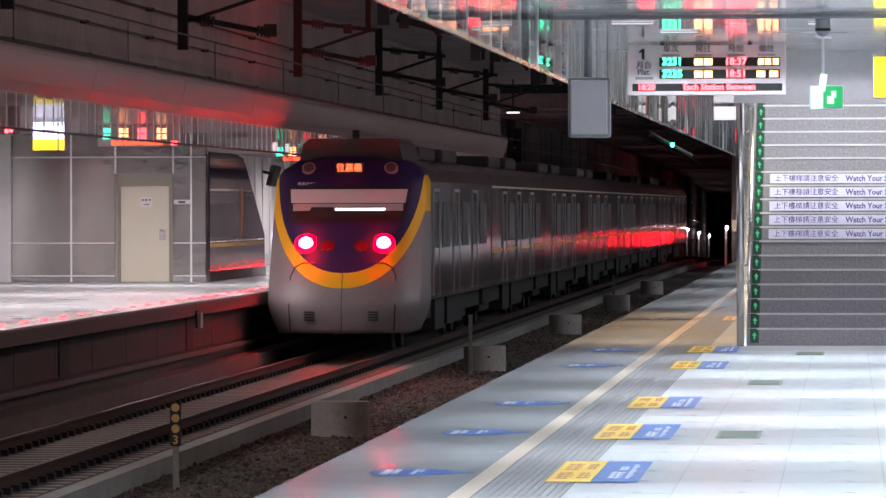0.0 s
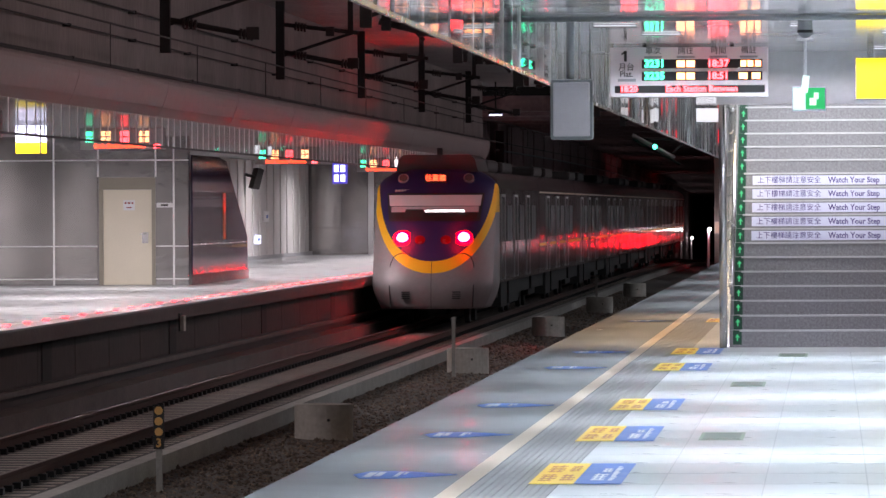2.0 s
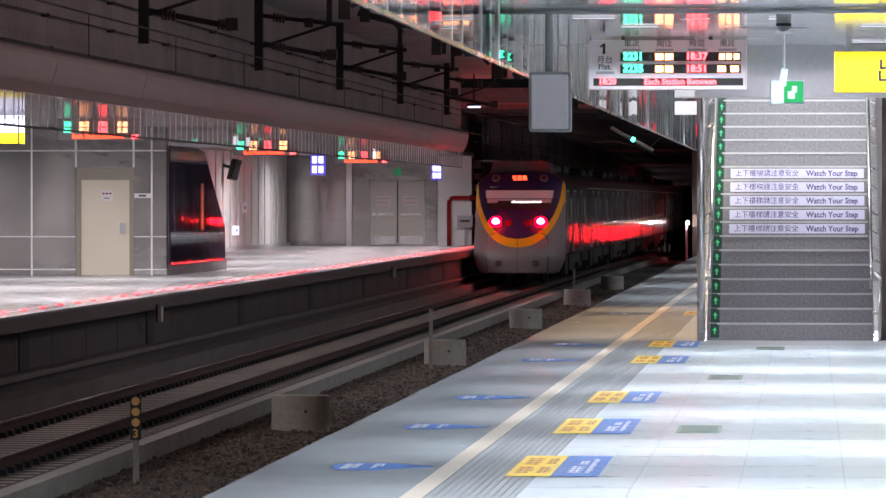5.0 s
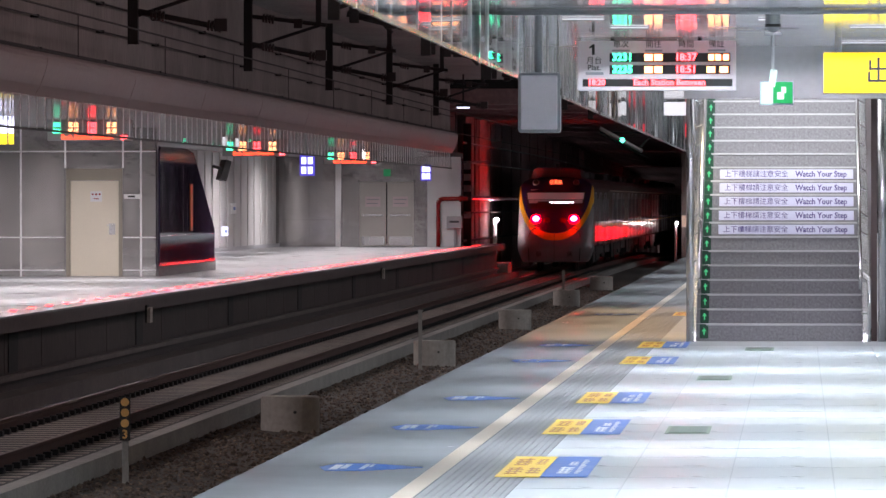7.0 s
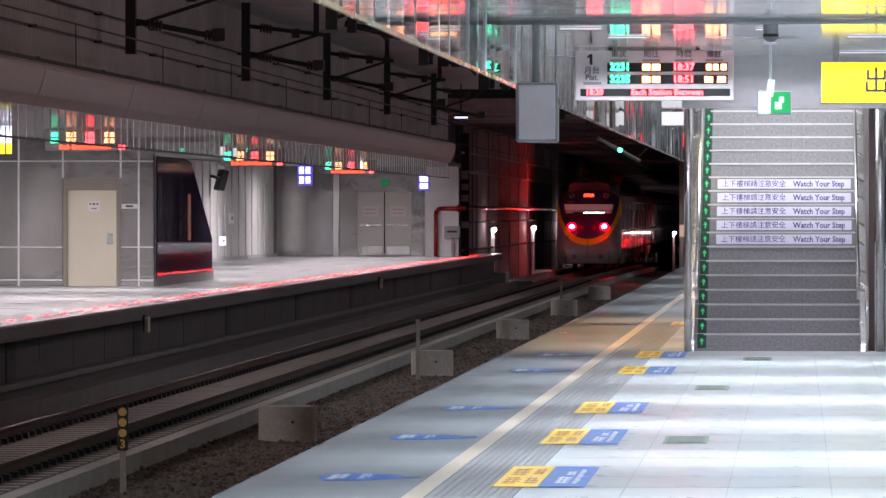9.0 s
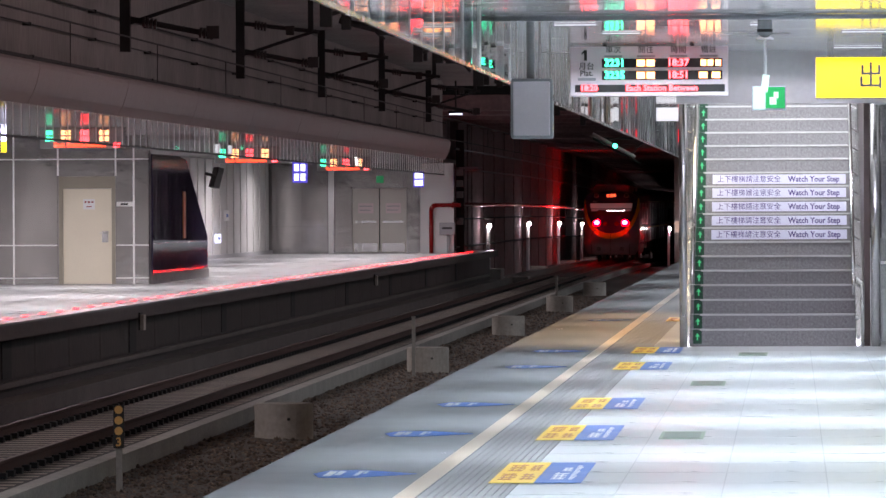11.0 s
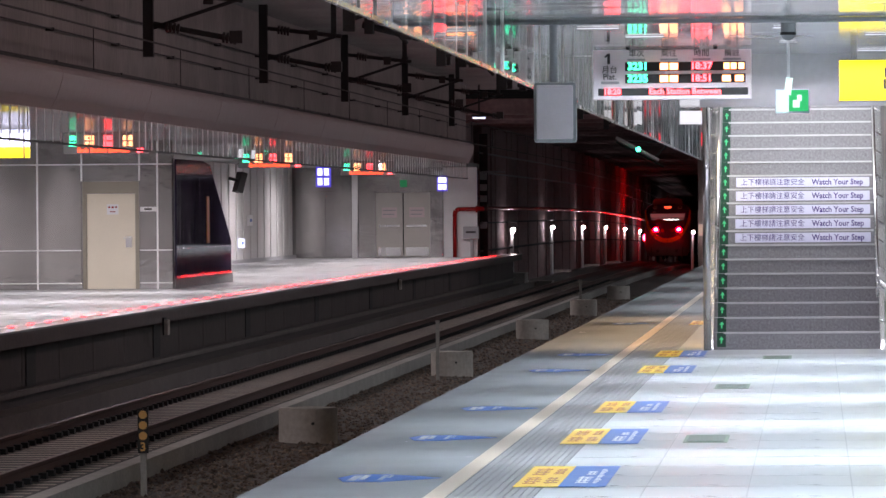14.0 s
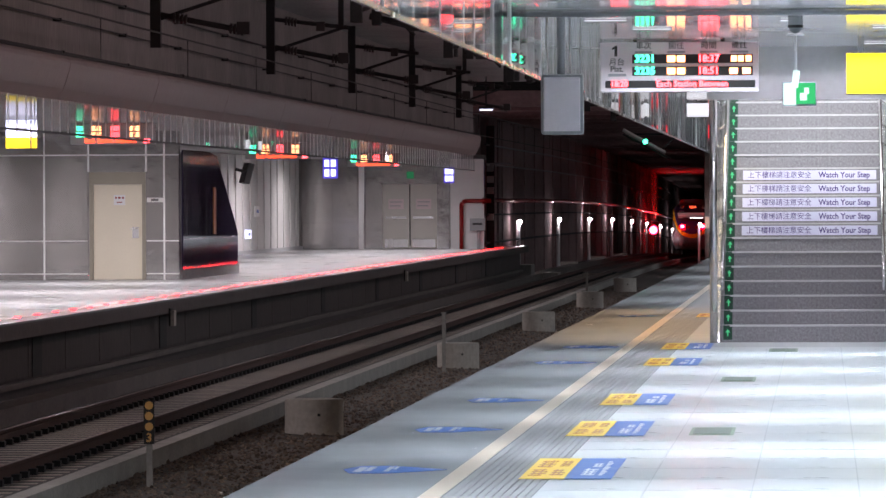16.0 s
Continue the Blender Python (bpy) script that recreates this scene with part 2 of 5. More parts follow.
thing("platform_far_lip", boxes((FAR_EDGE - 0.45, 20, -0.24, FAR_EDGE - 0.02, 197, -0.03)), M_LIP, "dark stone lip under the opposite platform edge", "wall", kind="structure")
thing("platform_far_wall", boxes((-18.5, 20, -2.1, FAR_EDGE - 0.34, 197, -0.12)), M_PLATWALL, "dark concrete wall under the opposite platform", "wall", kind="structure")
thing("track_wall", boxes((-18.9, 20, 3.72, -11.0, 164, 6.0)), M_CONC_WALL, "dark stained concrete beam over the platform edge", "wall", kind="structure")
thing("ceiling_track", boxes((-18.9, 10, 5.6, -2.8, 170, 6.0)), M_CONC, "dark concrete ceiling over the tracks", "ceiling", kind="structure")
thing("ceiling_near", boxes(*[(-2.72, -6 + 2.4 * k, 3.37, 6.5, -6 + 2.4 * k + 2.375, 3.4) for k in range(27)], (-2.72, -6, 3.4, 6.5, 59, 3.5), (-2.72, 59, 3.37, -1.25, 67.4, 3.5), (2.3, 59, 3.37, 6.5, 67.4, 3.5), (-2.72, 67.4, 3.37, 6.5, 262, 3.5)), M_CEIL, "glossy pale metal ceiling panels", "ceiling", kind="structure")
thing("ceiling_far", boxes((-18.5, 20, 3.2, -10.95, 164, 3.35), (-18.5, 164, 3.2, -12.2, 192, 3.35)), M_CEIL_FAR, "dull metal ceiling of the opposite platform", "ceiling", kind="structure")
# side wall out of view, made pale to bounce more light
thing("wall_near", boxes((6.5, -6, -0.3, 6.8, 262, 4)), M_WALLWHITE, "unseen pale side wall, added to bounce light onto the platform", "wall", kind="structure")
thing("wall_behind", boxes((-19, -6.4, -2, -2.8, -6, 6)), M_CONC, "concrete wall closing the station", "wall", kind="structure")
thing("beam_near", boxes((-2.9, 10, 3.38, -2.73, 190, 5.6)), M_CONC_WALL, "dark concrete beam above the near ceiling edge", "wall", kind="structure")
# unseen white wall behind the eye, added to reflect brightly in the stair fascia
thing("wall_platform_end", boxes((-2.8, -6.4, -0.3, 6.8, -6, 3.5)), M_WHITE, "unseen white wall behind the eye, added as a bright reflection", "wall", kind="structure")


# ---- the train ----
def livery():
    """Silver end with a yellow crescent round a navy mask, by two superellipses across the face."""
    m = surface("train_end_paint", srgb(134, 127, 128), 0.5, metal=0.25, scale=1.2, vary=0.08, fine=10)
    nt = m.node_tree
    b = nt.nodes["Principled BSDF"]
    base = b.inputs["Base Color"].links[0].from_socket
    tc = nt.nodes.new("ShaderNodeTexCoord")
    sep = nt.nodes.new("ShaderNodeSeparateXYZ")
    nt.links.new(tc.outputs["Object"], sep.inputs[0])

    def calc(op, a, c):
        n = nt.nodes.new("ShaderNodeMath")
        n.operation = op
        for i, v in enumerate((a, c)):
            if isinstance(v, (int, float)):
                n.inputs[i].default_value = v
            else:
                nt.links.new(v, n.inputs[i])
        return n.outputs[0]

    ax = calc("ABSOLUTE", sep.outputs[0], 0)
    az = calc("MAXIMUM", calc("SUBTRACT", 3.6, sep.outputs[2]), 0.0)

    def inside(half, tall):
        e = calc("ADD", calc("POWER", calc("DIVIDE", ax, half), 2.2), calc("POWER", calc("DIVIDE", az, tall), 2.2))
        return calc("LESS_THAN", e, 1.0)

    for half, tall, color in ((1.54, 2.37, srgb(240, 186, 24)), (1.40, 2.085, srgb(34, 30, 84))):
        mix = nt.nodes.new("ShaderNodeMix")
        mix.data_type = "RGBA"
        nt.links.new(inside(half, tall), mix.inputs[0])
        nt.links.new(base, mix.inputs[6])
        mix.inputs[7].default_value = color
        base = mix.outputs[2]
    nt.links.new(base, b.inputs["Base Color"])
    return m


def face_y(x, z):
    """Depth of the rounded, leaning end face behind its foremost point."""
    back = 0.37 * (math.hypot(z - 1.05, 0.25) + z - 1.05) + 0.25 * max(0, 1.0 - z) ** 2
    return back + 0.55 * (abs(x) / 1.45) ** 4


def face_patch(outline_x, z0, z1, proud, nx=24, nz=8):
    """A panel that follows the end face; outline_x(z) gives its half width, or a pair of edges."""
    bm = bmesh.new()
    grid = []
    for j in range(nz + 1):
        z = z0 + (z1 - z0) * j / nz
        a, b = outline_x(z)
        grid.append([bm.verts.new((a + (b - a) * i / nx, face_y(a + (b - a) * i / nx, z) - proud, z)) for i in range(nx + 1)])
    for j in range(nz):
        for i in range(nx):
            bm.faces.new((grid[j][i], grid[j][i + 1], grid[j + 1][i + 1], grid[j + 1][i]))
    return bm


def end_face():
    bm = bmesh.new()
    rings = []
    for j in range(41):
        z = 0.38 + (3.72 - 0.38) * j / 40
        half = 1.45
        if z > 3.2:
            half = 1.45 - 0.55 * ((z - 3.2) / 0.52) ** 2.2
        if z < 1.0:
            half = 1.45 - 0.22 * ((1.0 - z) / 0.62) ** 1.6
        row = [bm.verts.new((half, 3.2, z))]
        for i in range(33):
            x = half * math.cos(math.pi * i / 32)
            row.append(bm.verts.new((x, face_y(x * 1.45 / half, z), z)))
        row.append(bm.verts.new((-half, 3.2, z)))
        rings.append(row)
    for a, b in zip(rings, rings[1:]):
        for i in range(len(a) - 1):
            bm.faces.new((a[i], a[i + 1], b[i + 1], b[i]))
    bm.faces.new(rings[-1])
    bm.faces.new(rings[0][::-1])
    bmesh.ops.recalc_face_normals(bm, faces=bm.faces)
    return bm


def lamp_disc(x, z, r, proud, thick=0.05):
    at, out = Vector((x, face_y(x, z), z)), Vector((0, -0.01, face_y(x, z + 0.005) - face_y(x, z - 0.005))).normalized()
    return rods((at + out * proud, at - out * (thick + 0.15), r), sides=24)


def car_shell():
    """One car's body: upright sides, rounded shoulders, 19.9 m long."""
    outline = [(1.42, 0.95), (1.45, 1.1), (1.45, 3.25), (1.38, 3.5), (1.1, 3.66), (0.5, 3.74)]
    return prism(outline + [(-x, z) for x, z in outline[::-1]], "y", 0.15, 20.1)


def build_train():
    train = root("train", "silver, navy and yellow commuter train with lit red tail lights", "train")
    shell = mesh_of("car", car_shell(), M_TRAIN)
    under = mesh_of("underframe", boxes((-1.2, 0.5, 0.55, 1.2, 19.7, 0.98), (-1.28, 6.2, 0.3, 1.28, 8.6, 0.95), (-1.28, 9.4, 0.35, 1.28, 13.4, 0.95)), M_TRAIN_DARK)
    cooler = boxes((-0.95, 6.5, 3.7, 0.95, 10.5, 3.98), (-0.95, 12.5, 3.7, 0.95, 16.5, 3.98), bevel=0.08)
    cooler = mesh_of("roof_unit", cooler, M_ROOF)
    leaf = mesh_of("door", boxes((-0.02, -0.66, 1.06, 0.02, -0.01, 3.05), (-0.02, 0.01, 1.06, 0.02, 0.66, 3.05), bevel=0.008), M_TRAIN)
    jamb = mesh_of("door_frame", boxes((-0.012, -0.74, 1.02, 0.03, -0.67, 3.12), (-0.012, 0.67, 1.02, 0.03, 0.74, 3.12), (-0.012, -0.74, 3.06, 0.03, 0.74, 3.12)), M_JAMB)
    dglass = mesh_of("door_glass", boxes((-0.01, -0.5, 1.95, 0.026, -0.16, 2.85), (-0.01, 0.16, 1.95, 0.026, 0.5, 2.85), bevel=0.02), M_TRAIN_GLASS)
    window = mesh_of("window", boxes((-0.01, -0.95, 1.95, 0.015, -0.04, 2.85), (-0.01, 0.04, 1.95, 0.015, 0.95, 2.85), bevel=0.02), M_TRAIN_GLASS)
    band = mesh_of("side_stripe", boxes((-0.002, 0.2, 1.72, 0.006, 20.05, 1.80)), M_TRAIN_YELLOW)
    rail = mesh_of("cantrail", boxes((-0.004, 0.2, 3.19, 0.012, 20.05, 3.235)), M_TRIMC)
    gang = mesh_of("gangway", boxes((-1.05, -0.2, 1.0, 1.05, 0.2, 3.3)), M_TRAIN_DARK)
    wheel_bm = bmesh.new()
    for x in (-0.70, 0.70):
        for y in (-1.05, 1.05):
            rod(wheel_bm, (x - 0.06, y, 0.43), (x + 0.06, y, 0.43), 0.43, sides=20)
    box(wheel_bm, -1.02, -1.6, 0.35, -0.9, 1.6, 0.7)
    box(wheel_bm, 0.9, -1.6, 0.35, 1.02, 1.6, 0.7)
    bogie = mesh_of("bogie", wheel_bm, M_TRAIN_DARK)

    def put(name, mesh, parent, x=0, y=0, z=0):
        o = new(name, mesh)
        o.parent = parent
        o.matrix_local = pose(x, y, z)
        return o

    # tail car: moulded end, then the same shell behind it
    for k in range(8):
        y0 = k * 20.3
        if k == 0:
            first = prism([(1.42, 0.95), (1.45, 1.1), (1.45, 3.25), (1.38, 3.5), (1.1, 3.66), (0.5, 3.74), (-0.5, 3.74), (-1.1, 3.66), (-1.38, 3.5), (-1.45, 3.25), (-1.45, 1.1), (-1.42, 0.95)], "y", 3.1, 20.1)
            car = part("car", first, M_TRAIN, train)
        else:
            car = put("car", shell, train, 0, y0)
            put("gangway", gang, train, 0, y0)
        put("underframe", under, car)
        put("roof_unit", cooler, car)
        for y in (3.6, 16.4):
            put("bogie", bogie, car, 0, y)
        for side in (-1, 1):
            if k:
                put("side_stripe", band, car, side * 1.449)
                put("cantrail", rail, car, side * 1.45)
            for y in (4.4, 9.6, 14.9):
                put("door", leaf, car, side * 1.447, y)
                put("door_frame", jamb, car, side * 1.447, y)
                put("door_glass", dglass, car, side * 1.452, y)
            for y in (7.0, 12.25, 17.5):
                put("window", window, car, side * 1.449, y)
    nose = part("cab_end", end_face(), livery(), train, "silver cab end with a yellow crescent and navy mask", smooth=True)
    roof = part("roof_fairing", prism([(-1.0, 3.66), (-0.92, 3.98), (-0.8, 4.08), (0.8, 4.08), (0.92, 3.98), (1.0, 3.66)], "y", 2.1, 6.0), M_ROOF, train)
    half = lambda z: 1.10 + 0.08 * (z - 2.48) / 0.65
    part("windscreen", face_patch(lambda z: (-half(z), half(z)), 2.47, 3.15, 0.012), M_TRAIN_GLASS, nose, "dark curved windscreen")
    part("sun_blind", face_patch(lambda z: (-half(z) + 0.05, half(z) - 0.05), 2.84, 3.10, 0.02), M_BLIND, nose, "pale blind behind the windscreen")
    part("cab_interior", face_patch(lambda z: (-1.05, 1.06), 2.69, 2.825, 0.018), M_INTERIOR, nose, "dim pale cab interior")
    part("cab_lamp", face_patch(lambda z: (-0.22, 0.72), 2.70, 2.735, 0.028, nz=2), L_WHITE, nose, "lit white cab lamp")
    part("console", face_patch(lambda z: (-0.72 + 0.4 * max(0, z - 2.68), -0.24 - 0.4 * max(0, z - 2.68)), 2.56, 2.76, 0.024, nz=4), M_BLACK, nose)
    part("class_mark", boxes(*[(-0.98 + 0.075 * i, face_y(0.9, 3.19) - 0.03, 3.185, -0.925 + 0.075 * i, face_y(0.9, 3.19) + 0.02, 3.235) for i in range(6)]), M_CASE, nose)
    for x in (-0.74, 0.74):
        # rim round the lens glows red, standing in for the lamp's bloom
        ring = part("tail_light", lamp_disc(x, 2.06, 0.22, 0.02), L_TAILHALO, nose, "lit red tail light")
        bm = bmesh.new()
        bmesh.ops.create_uvsphere(bm, u_segments=20, v_segments=12, radius=0.145, matrix=pose(x, face_y(x, 2.06) + 0.0, 2.06) @ Matrix.Diagonal((1, 0.75, 1, 1)))
        part("lens", bm, L_TAIL, ring, smooth=True)
        part("marker_lamp", lamp_disc(x * 0.42, 2.02, 0.13, 0.012), M_DULLRED, nose)
        rim = part("headlamp", lamp_disc(x * 1.07, 3.50, 0.13, 0.03), M_JAMB, nose, "unlit round headlamp")
        part("lens", lamp_disc(x * 1.07, 3.50, 0.10, 0.045), M_LENS, rim)
        part("vent", boxes(*[(x * 0.82 - 0.1, face_y(0.6, 0.7) - 0.03, 0.62 + 0.05 * i, x * 0.82 + 0.1, face_y(0.6, 0.7) + 0.1, 0.645 + 0.05 * i) for i in range(4)]), M_BLACK, nose)
        # seams of the coupler cover
        bm = bmesh.new()
        pts = [(x * 1.33, 0.42), (x * 1.36, 0.9), (x * 1.35, 1.45), (x * 1.25, 1.62), (x * 1.05, 1.70), (x * 0.7, 1.70)]
        for (xa, za), (xb, zb) in zip(pts, pts[1:]):
            rod(bm, (xa, face_y(xa, za), za), (xb, face_y(xb, zb), zb), 0.014, sides=6)
        part("cover_seam", bm, M_BLACK, nose)
    bm = bmesh.new()
    for i in range(12):
        za, zb = 0.4 + 0.1 * i, 0.5 + 0.1 * i
        rod(bm, (0, face_y(0, za), za), (0, face_y(0, zb), zb), 0.008, sides=6)
    part("cover_seam", bm, M_BLACK, nose)
    yb = face_y(0.3, 3.39) + 0.04
    part("destination_display", boxes((-0.27, yb - 0.06, 3.39, 0.27, yb + 0.2, 3.62), bevel=0.01), M_BLACK, nose, "black display with amber characters")
    lettering("destination_text", "往嘉義", 0.165, L_DEST, nose, pose(0, yb - 0.065, 3.505) @ UPRIGHT, bold=0.0004)
    part("coupler", rods(((0, 0.9, 0.52), (0, 0.35, 0.52), 0.12)), M_TRAIN_DARK, train)
    part("antenna", boxes((-0.06, 3.0, 4.08, 0.06, 3.3, 4.25)), M_ROOF, train)
    return train


# faint glow in the blind stands for light inside the cab
M_BLIND = surface("glowing_blind", srgb(180, 168, 170), 0.7, scale=3, vary=0.08, glow=srgb(190, 172, 172), glow_strength=0.10)
L_DEST = glowing("amber_destination", (1.0, 0.09, 0.03, 1), 5.0)
# wall behind the windscreen glows a little too, as if lit
M_INTERIOR = surface("glowing_cab_wall", srgb(150, 140, 142), 0.7, scale=3, vary=0.15, glow=srgb(190, 172, 172), glow_strength=0.06)
M_JAMB = surface("door_frame_pale_steel", grey(0.42), 0.35, metal=0.5, scale=4, vary=0.15)
M_DULLRED = surface("dull_red_lens", srgb(110, 20, 22), 0.25, scale=5, vary=0.1)
M_TRIMC = surface("cream_cantrail", srgb(196, 176, 150), 0.4, scale=3, vary=0.08)
M_LENS = surface("grey_lens", grey(0.10), 0.15, scale=6, vary=0.1)
train = build_train()


# ---- near platform ----
def floor_marks():
    thing("edge_line", boxes((-2.225, -6, 0.0, -2.105, 250, 0.004)), M_LINE, "cream safety line along the platform edge", "floor line", kind="structure")
    rows = [(-2.09, -6, 0.0, -1.605, 200, 0.003)]
    strip = thing("tactile_strip", boxes(*rows), M_TACTILE, "dark grey ribbed tactile strip", "tactile paving", kind="structure")
    for i in range(10):
        part("ridge", boxes((-2.06 + 0.045 * i, -6, 0.003, -2.04 + 0.045 * i, 200, 0.008)), M_TACTILE, strip)
    yellow = mesh_of("yellow_panel", boxes((-1.775, 0, 0.0085, -1.512, 2.4, 0.0105)), M_YELLOW)
    blue = mesh_of("blue_panel", boxes((-1.51, 0, 0.0085, -1.233, 2.4, 0.0105)), M_BLUE)

    def strokes(x, y, w, d, n, seed):
        r = random.Random(seed)
        rows = [(x, y + d * (i + 0.15) / n, 0.0107, x + w * r.uniform(0.75, 1), y + d * (i + 0.55) / n, 0.0117) for i in range(n)]
        return rows + [(x + w * f, y + d * r.uniform(0, 0.2), 0.0107, x + w * f + 0.012, y + d * r.uniform(0.75, 1), 0.0121) for f in (0.15, 0.55)]

    print_a = mesh_of("print", boxes(*strokes(-1.74, 0.3, 0.10, 0.8, 4, 1), *strokes(-1.615, 0.35, 0.08, 0.7, 3, 2), *strokes(-1.735, 1.3, 0.11, 0.85, 4, 3), *strokes(-1.605, 1.4, 0.075, 0.7, 4, 4)), M_RED_INK)
    print_b = mesh_of("print", boxes(*strokes(-1.43, 0.35, 0.085, 0.8, 4, 5), *[(-1.325, 0.35 + 0.17 * i, 0.0107, -1.30 + 0.006 * (i % 3), 0.46 + 0.17 * i, 0.0117) for i in range(10)], *strokes(-1.40, 1.3, 0.06, 0.5, 3, 6)), M_WHITE)
    tip = prism([(-2.91, 0), (-2.84, -0.42), (-2.62, -0.42), (-2.28, 0), (-2.62, 0.42), (-2.84, 0.42)], "y", 0.0, 0.0025)
    for v in tip.verts:
        v.co = Vector((v.co.x, v.co.z, v.co.y + 0.0005))
    bmesh.ops.recalc_face_normals(tip, faces=tip.faces)
    tip = mesh_of("arrow_sticker", tip, M_BLUE)
    tip_print = mesh_of("print", boxes((-2.83, -0.3, 0.0032, -2.78, 0.25, 0.0042), (-2.77, -0.2, 0.0032, -2.73, 0.3, 0.0042), (-2.65, -0.25, 0.0032, -2.62, 0.3, 0.0042), (-2.61, 0.0, 0.0032, -2.59, 0.3, 0.0042)), M_WHITE)
    for y in (30.3, 35.88, 41.38, 51.4, 57.1, 73.0):
        r = root("queue_mark", "yellow and blue printed queue sticker on the platform floor", "floor sticker", "queue stickers", pose(0, y, 0))
        for n, me in (("yellow_panel", yellow), ("blue_panel", blue), ("print", print_a), ("print", print_b)):
            new(n, me).parent = r
        a = new("arrow_sticker", tip)
        a.matrix_world = pose(0, y + 1.2, 0)
        tagged(a, "blue printed arrow sticker near the platform edge", "floor sticker", "arrow stickers")
        new("print", tip_print).parent = a
    for x, y in ((-0.93, 36.1), (-0.92, 46.9), (-0.58, 56.2), (-0.93, 25.3)):
        g = thing("drain_cover", boxes((x, y, 0.0, x + 0.31, y + 1.2, 0.006)), M_GRATE, "grey-green metal drain cover set in the floor", "drain cover", "floor drain covers")
        part("lid", boxes((x + 0.025, y + 0.1, 0.006, x + 0.285, y + 1.1, 0.009)), M_LID, g)


RISER, GOING, FOOT, SX0, SX1, FIRST = 0.1665, 0.30, 60.0, -1.18, 0.735, 0.036


def staircase():
    st = root("staircase", "grey granite stairs with steel handrails rising from the platform", "stairs")
    tread = mesh_of("step", boxes((SX0, 0, -0.2, SX1, 0.34, -0.002), bevel=0.004), M_GRANITE)
    nose = mesh_of("nosing", boxes((SX0 + 0.115, -0.008, -0.018, SX1 - 0.01, 0.05, 0.003)), M_NOSING)
    plate = mesh_of("arrow_plate", boxes((SX0 + 0.04, -0.006, -0.168, SX0 + 0.14, 0.0, -0.004)), M_GREEN)
    x = SX0 + 0.09
    arrow = prism([(x - 0.008, -0.125), (x + 0.008, -0.125), (x + 0.008, -0.085), (x + 0.026, -0.085), (x, -0.045), (x - 0.026, -0.085), (x - 0.008, -0.085)], "y", -0.011, -0.007)
    arrow = mesh_of("arrow", arrow, M_ARROW)
    for i in range(22):
        s = new("step", tread)
        s.parent = st
        s.matrix_local = pose(0, FOOT + GOING * i, RISER * (i + 1) + FIRST)
        for n, me in (("nosing", nose), ("arrow_plate", plate), ("arrow", arrow)):
            new(n, me).parent = s
    n = 22
    line = [(FOOT - 0.05, 0), (FOOT, 0.12)] + [(FOOT + GOING * n, RISER * n + 0.1), (FOOT + GOING * n, 0)]
    for x0, x1 in ((SX0 - 0.09, SX0 - 0.003), (SX1 + 0.003, SX1 + 0.09)):
        part("stringer", prism(line, "x", x0, x1), M_STEEL, st)

    def on(x, d, up):
        return (x, FOOT + GOING * d, RISER * d + up)

    for x, side in ((SX0 + 0.03, -1), (SX1 - 0.03, 1)):
        part("handrail", rods((on(x, -0.3, 0.88), on(x, 21, 0.88), 0.021), (on(x, -0.3, 0.66), on(x, 21, 0.66), 0.019),
                              (on(x, -0.3, 0.88), on(x, -0.3, 0.66), 0.02)), M_STEEL, st, "polished steel handrail", smooth=True)
        for d in (0.6, 3.8, 7.0, 10.2, 13.4, 16.6):
            for up in (0.86, 0.64):
                part("bracket", rods((on(x, d, up), on(x + side * 0.09, d, up - 0.06), 0.012), sides=8), M_STEEL, st)
    x = SX1 + 0.07
    part("rail_loop", rods(((x, FOOT - 0.25, 0), (x, FOOT - 0.25, 0.72), 0.022), ((x, FOOT - 0.25, 0.72), (x - 0.07, FOOT - 0.15, 0.78), 0.022),
                           ((x - 0.09, FOOT - 0.25, 0.33), (x, FOOT - 0.25, 0.33), 0.018)), M_STEEL, st, smooth=True)
    part("corner_post", rods(((SX0 - 0.066, FOOT - 0.2, 0), (SX0 - 0.066, FOOT - 0.2, 3.37), 0.045), sides=20), M_STEEL, st, "thick polished steel post", smooth=True)
    part("glass_side", boxes((SX0 - 0.06, FOOT, 0.15, SX0 - 0.045, FOOT + 6.4, 3.3)), M_GLASS, st)
    part("side_wall", boxes((0.83, FOOT + 0.05, 0, 0.90, FOOT + 6.6, 3.37)), M_BROWN, st, "dark brown stair side panel")
    part("end_column", rods(((0.962, FOOT - 0.1, 0), (0.962, FOOT - 0.1, 2.78), 0.057), sides=20), M_STEEL, st, smooth=True)
    part("end_panel", boxes((1.024, FOOT - 0.1, 0.05, 2.2, FOOT - 0.02, 2.78), bevel=0.01), M_POLISH, st)
    part("end_trim", boxes((1.024, FOOT - 0.115, 0.95, 2.2, FOOT - 0.101, 0.98)), M_TRIMN, st)
    for i in range(7, 12):
        y, z = FOOT + GOING * i - 0.006, RISER * i + RISER * 0.47 + FIRST
        s = tagged(part("step_sign", boxes((-0.957, y - 0.004, z - 0.057, 0.657, y, z + 0.057)), M_SIGNWHITE), "white warning strip with purple writing on a stair riser", "sign", "stair warning strips")
        lettering("warning_text", "上下樓梯請注意安全", 0.086, M_PURPLE, s, pose(-0.515, y - 0.006, z - 0.002) @ UPRIGHT, bold=0.0002, depth=0.001, stretch=1.0)
        lettering("warning_text", "Watch Your Step", 0.097, M_PURPLE, s, pose(0.27, y - 0.006, z - 0.002) @ UPRIGHT, bold=0.0022, depth=0.001, stretch=0.9)


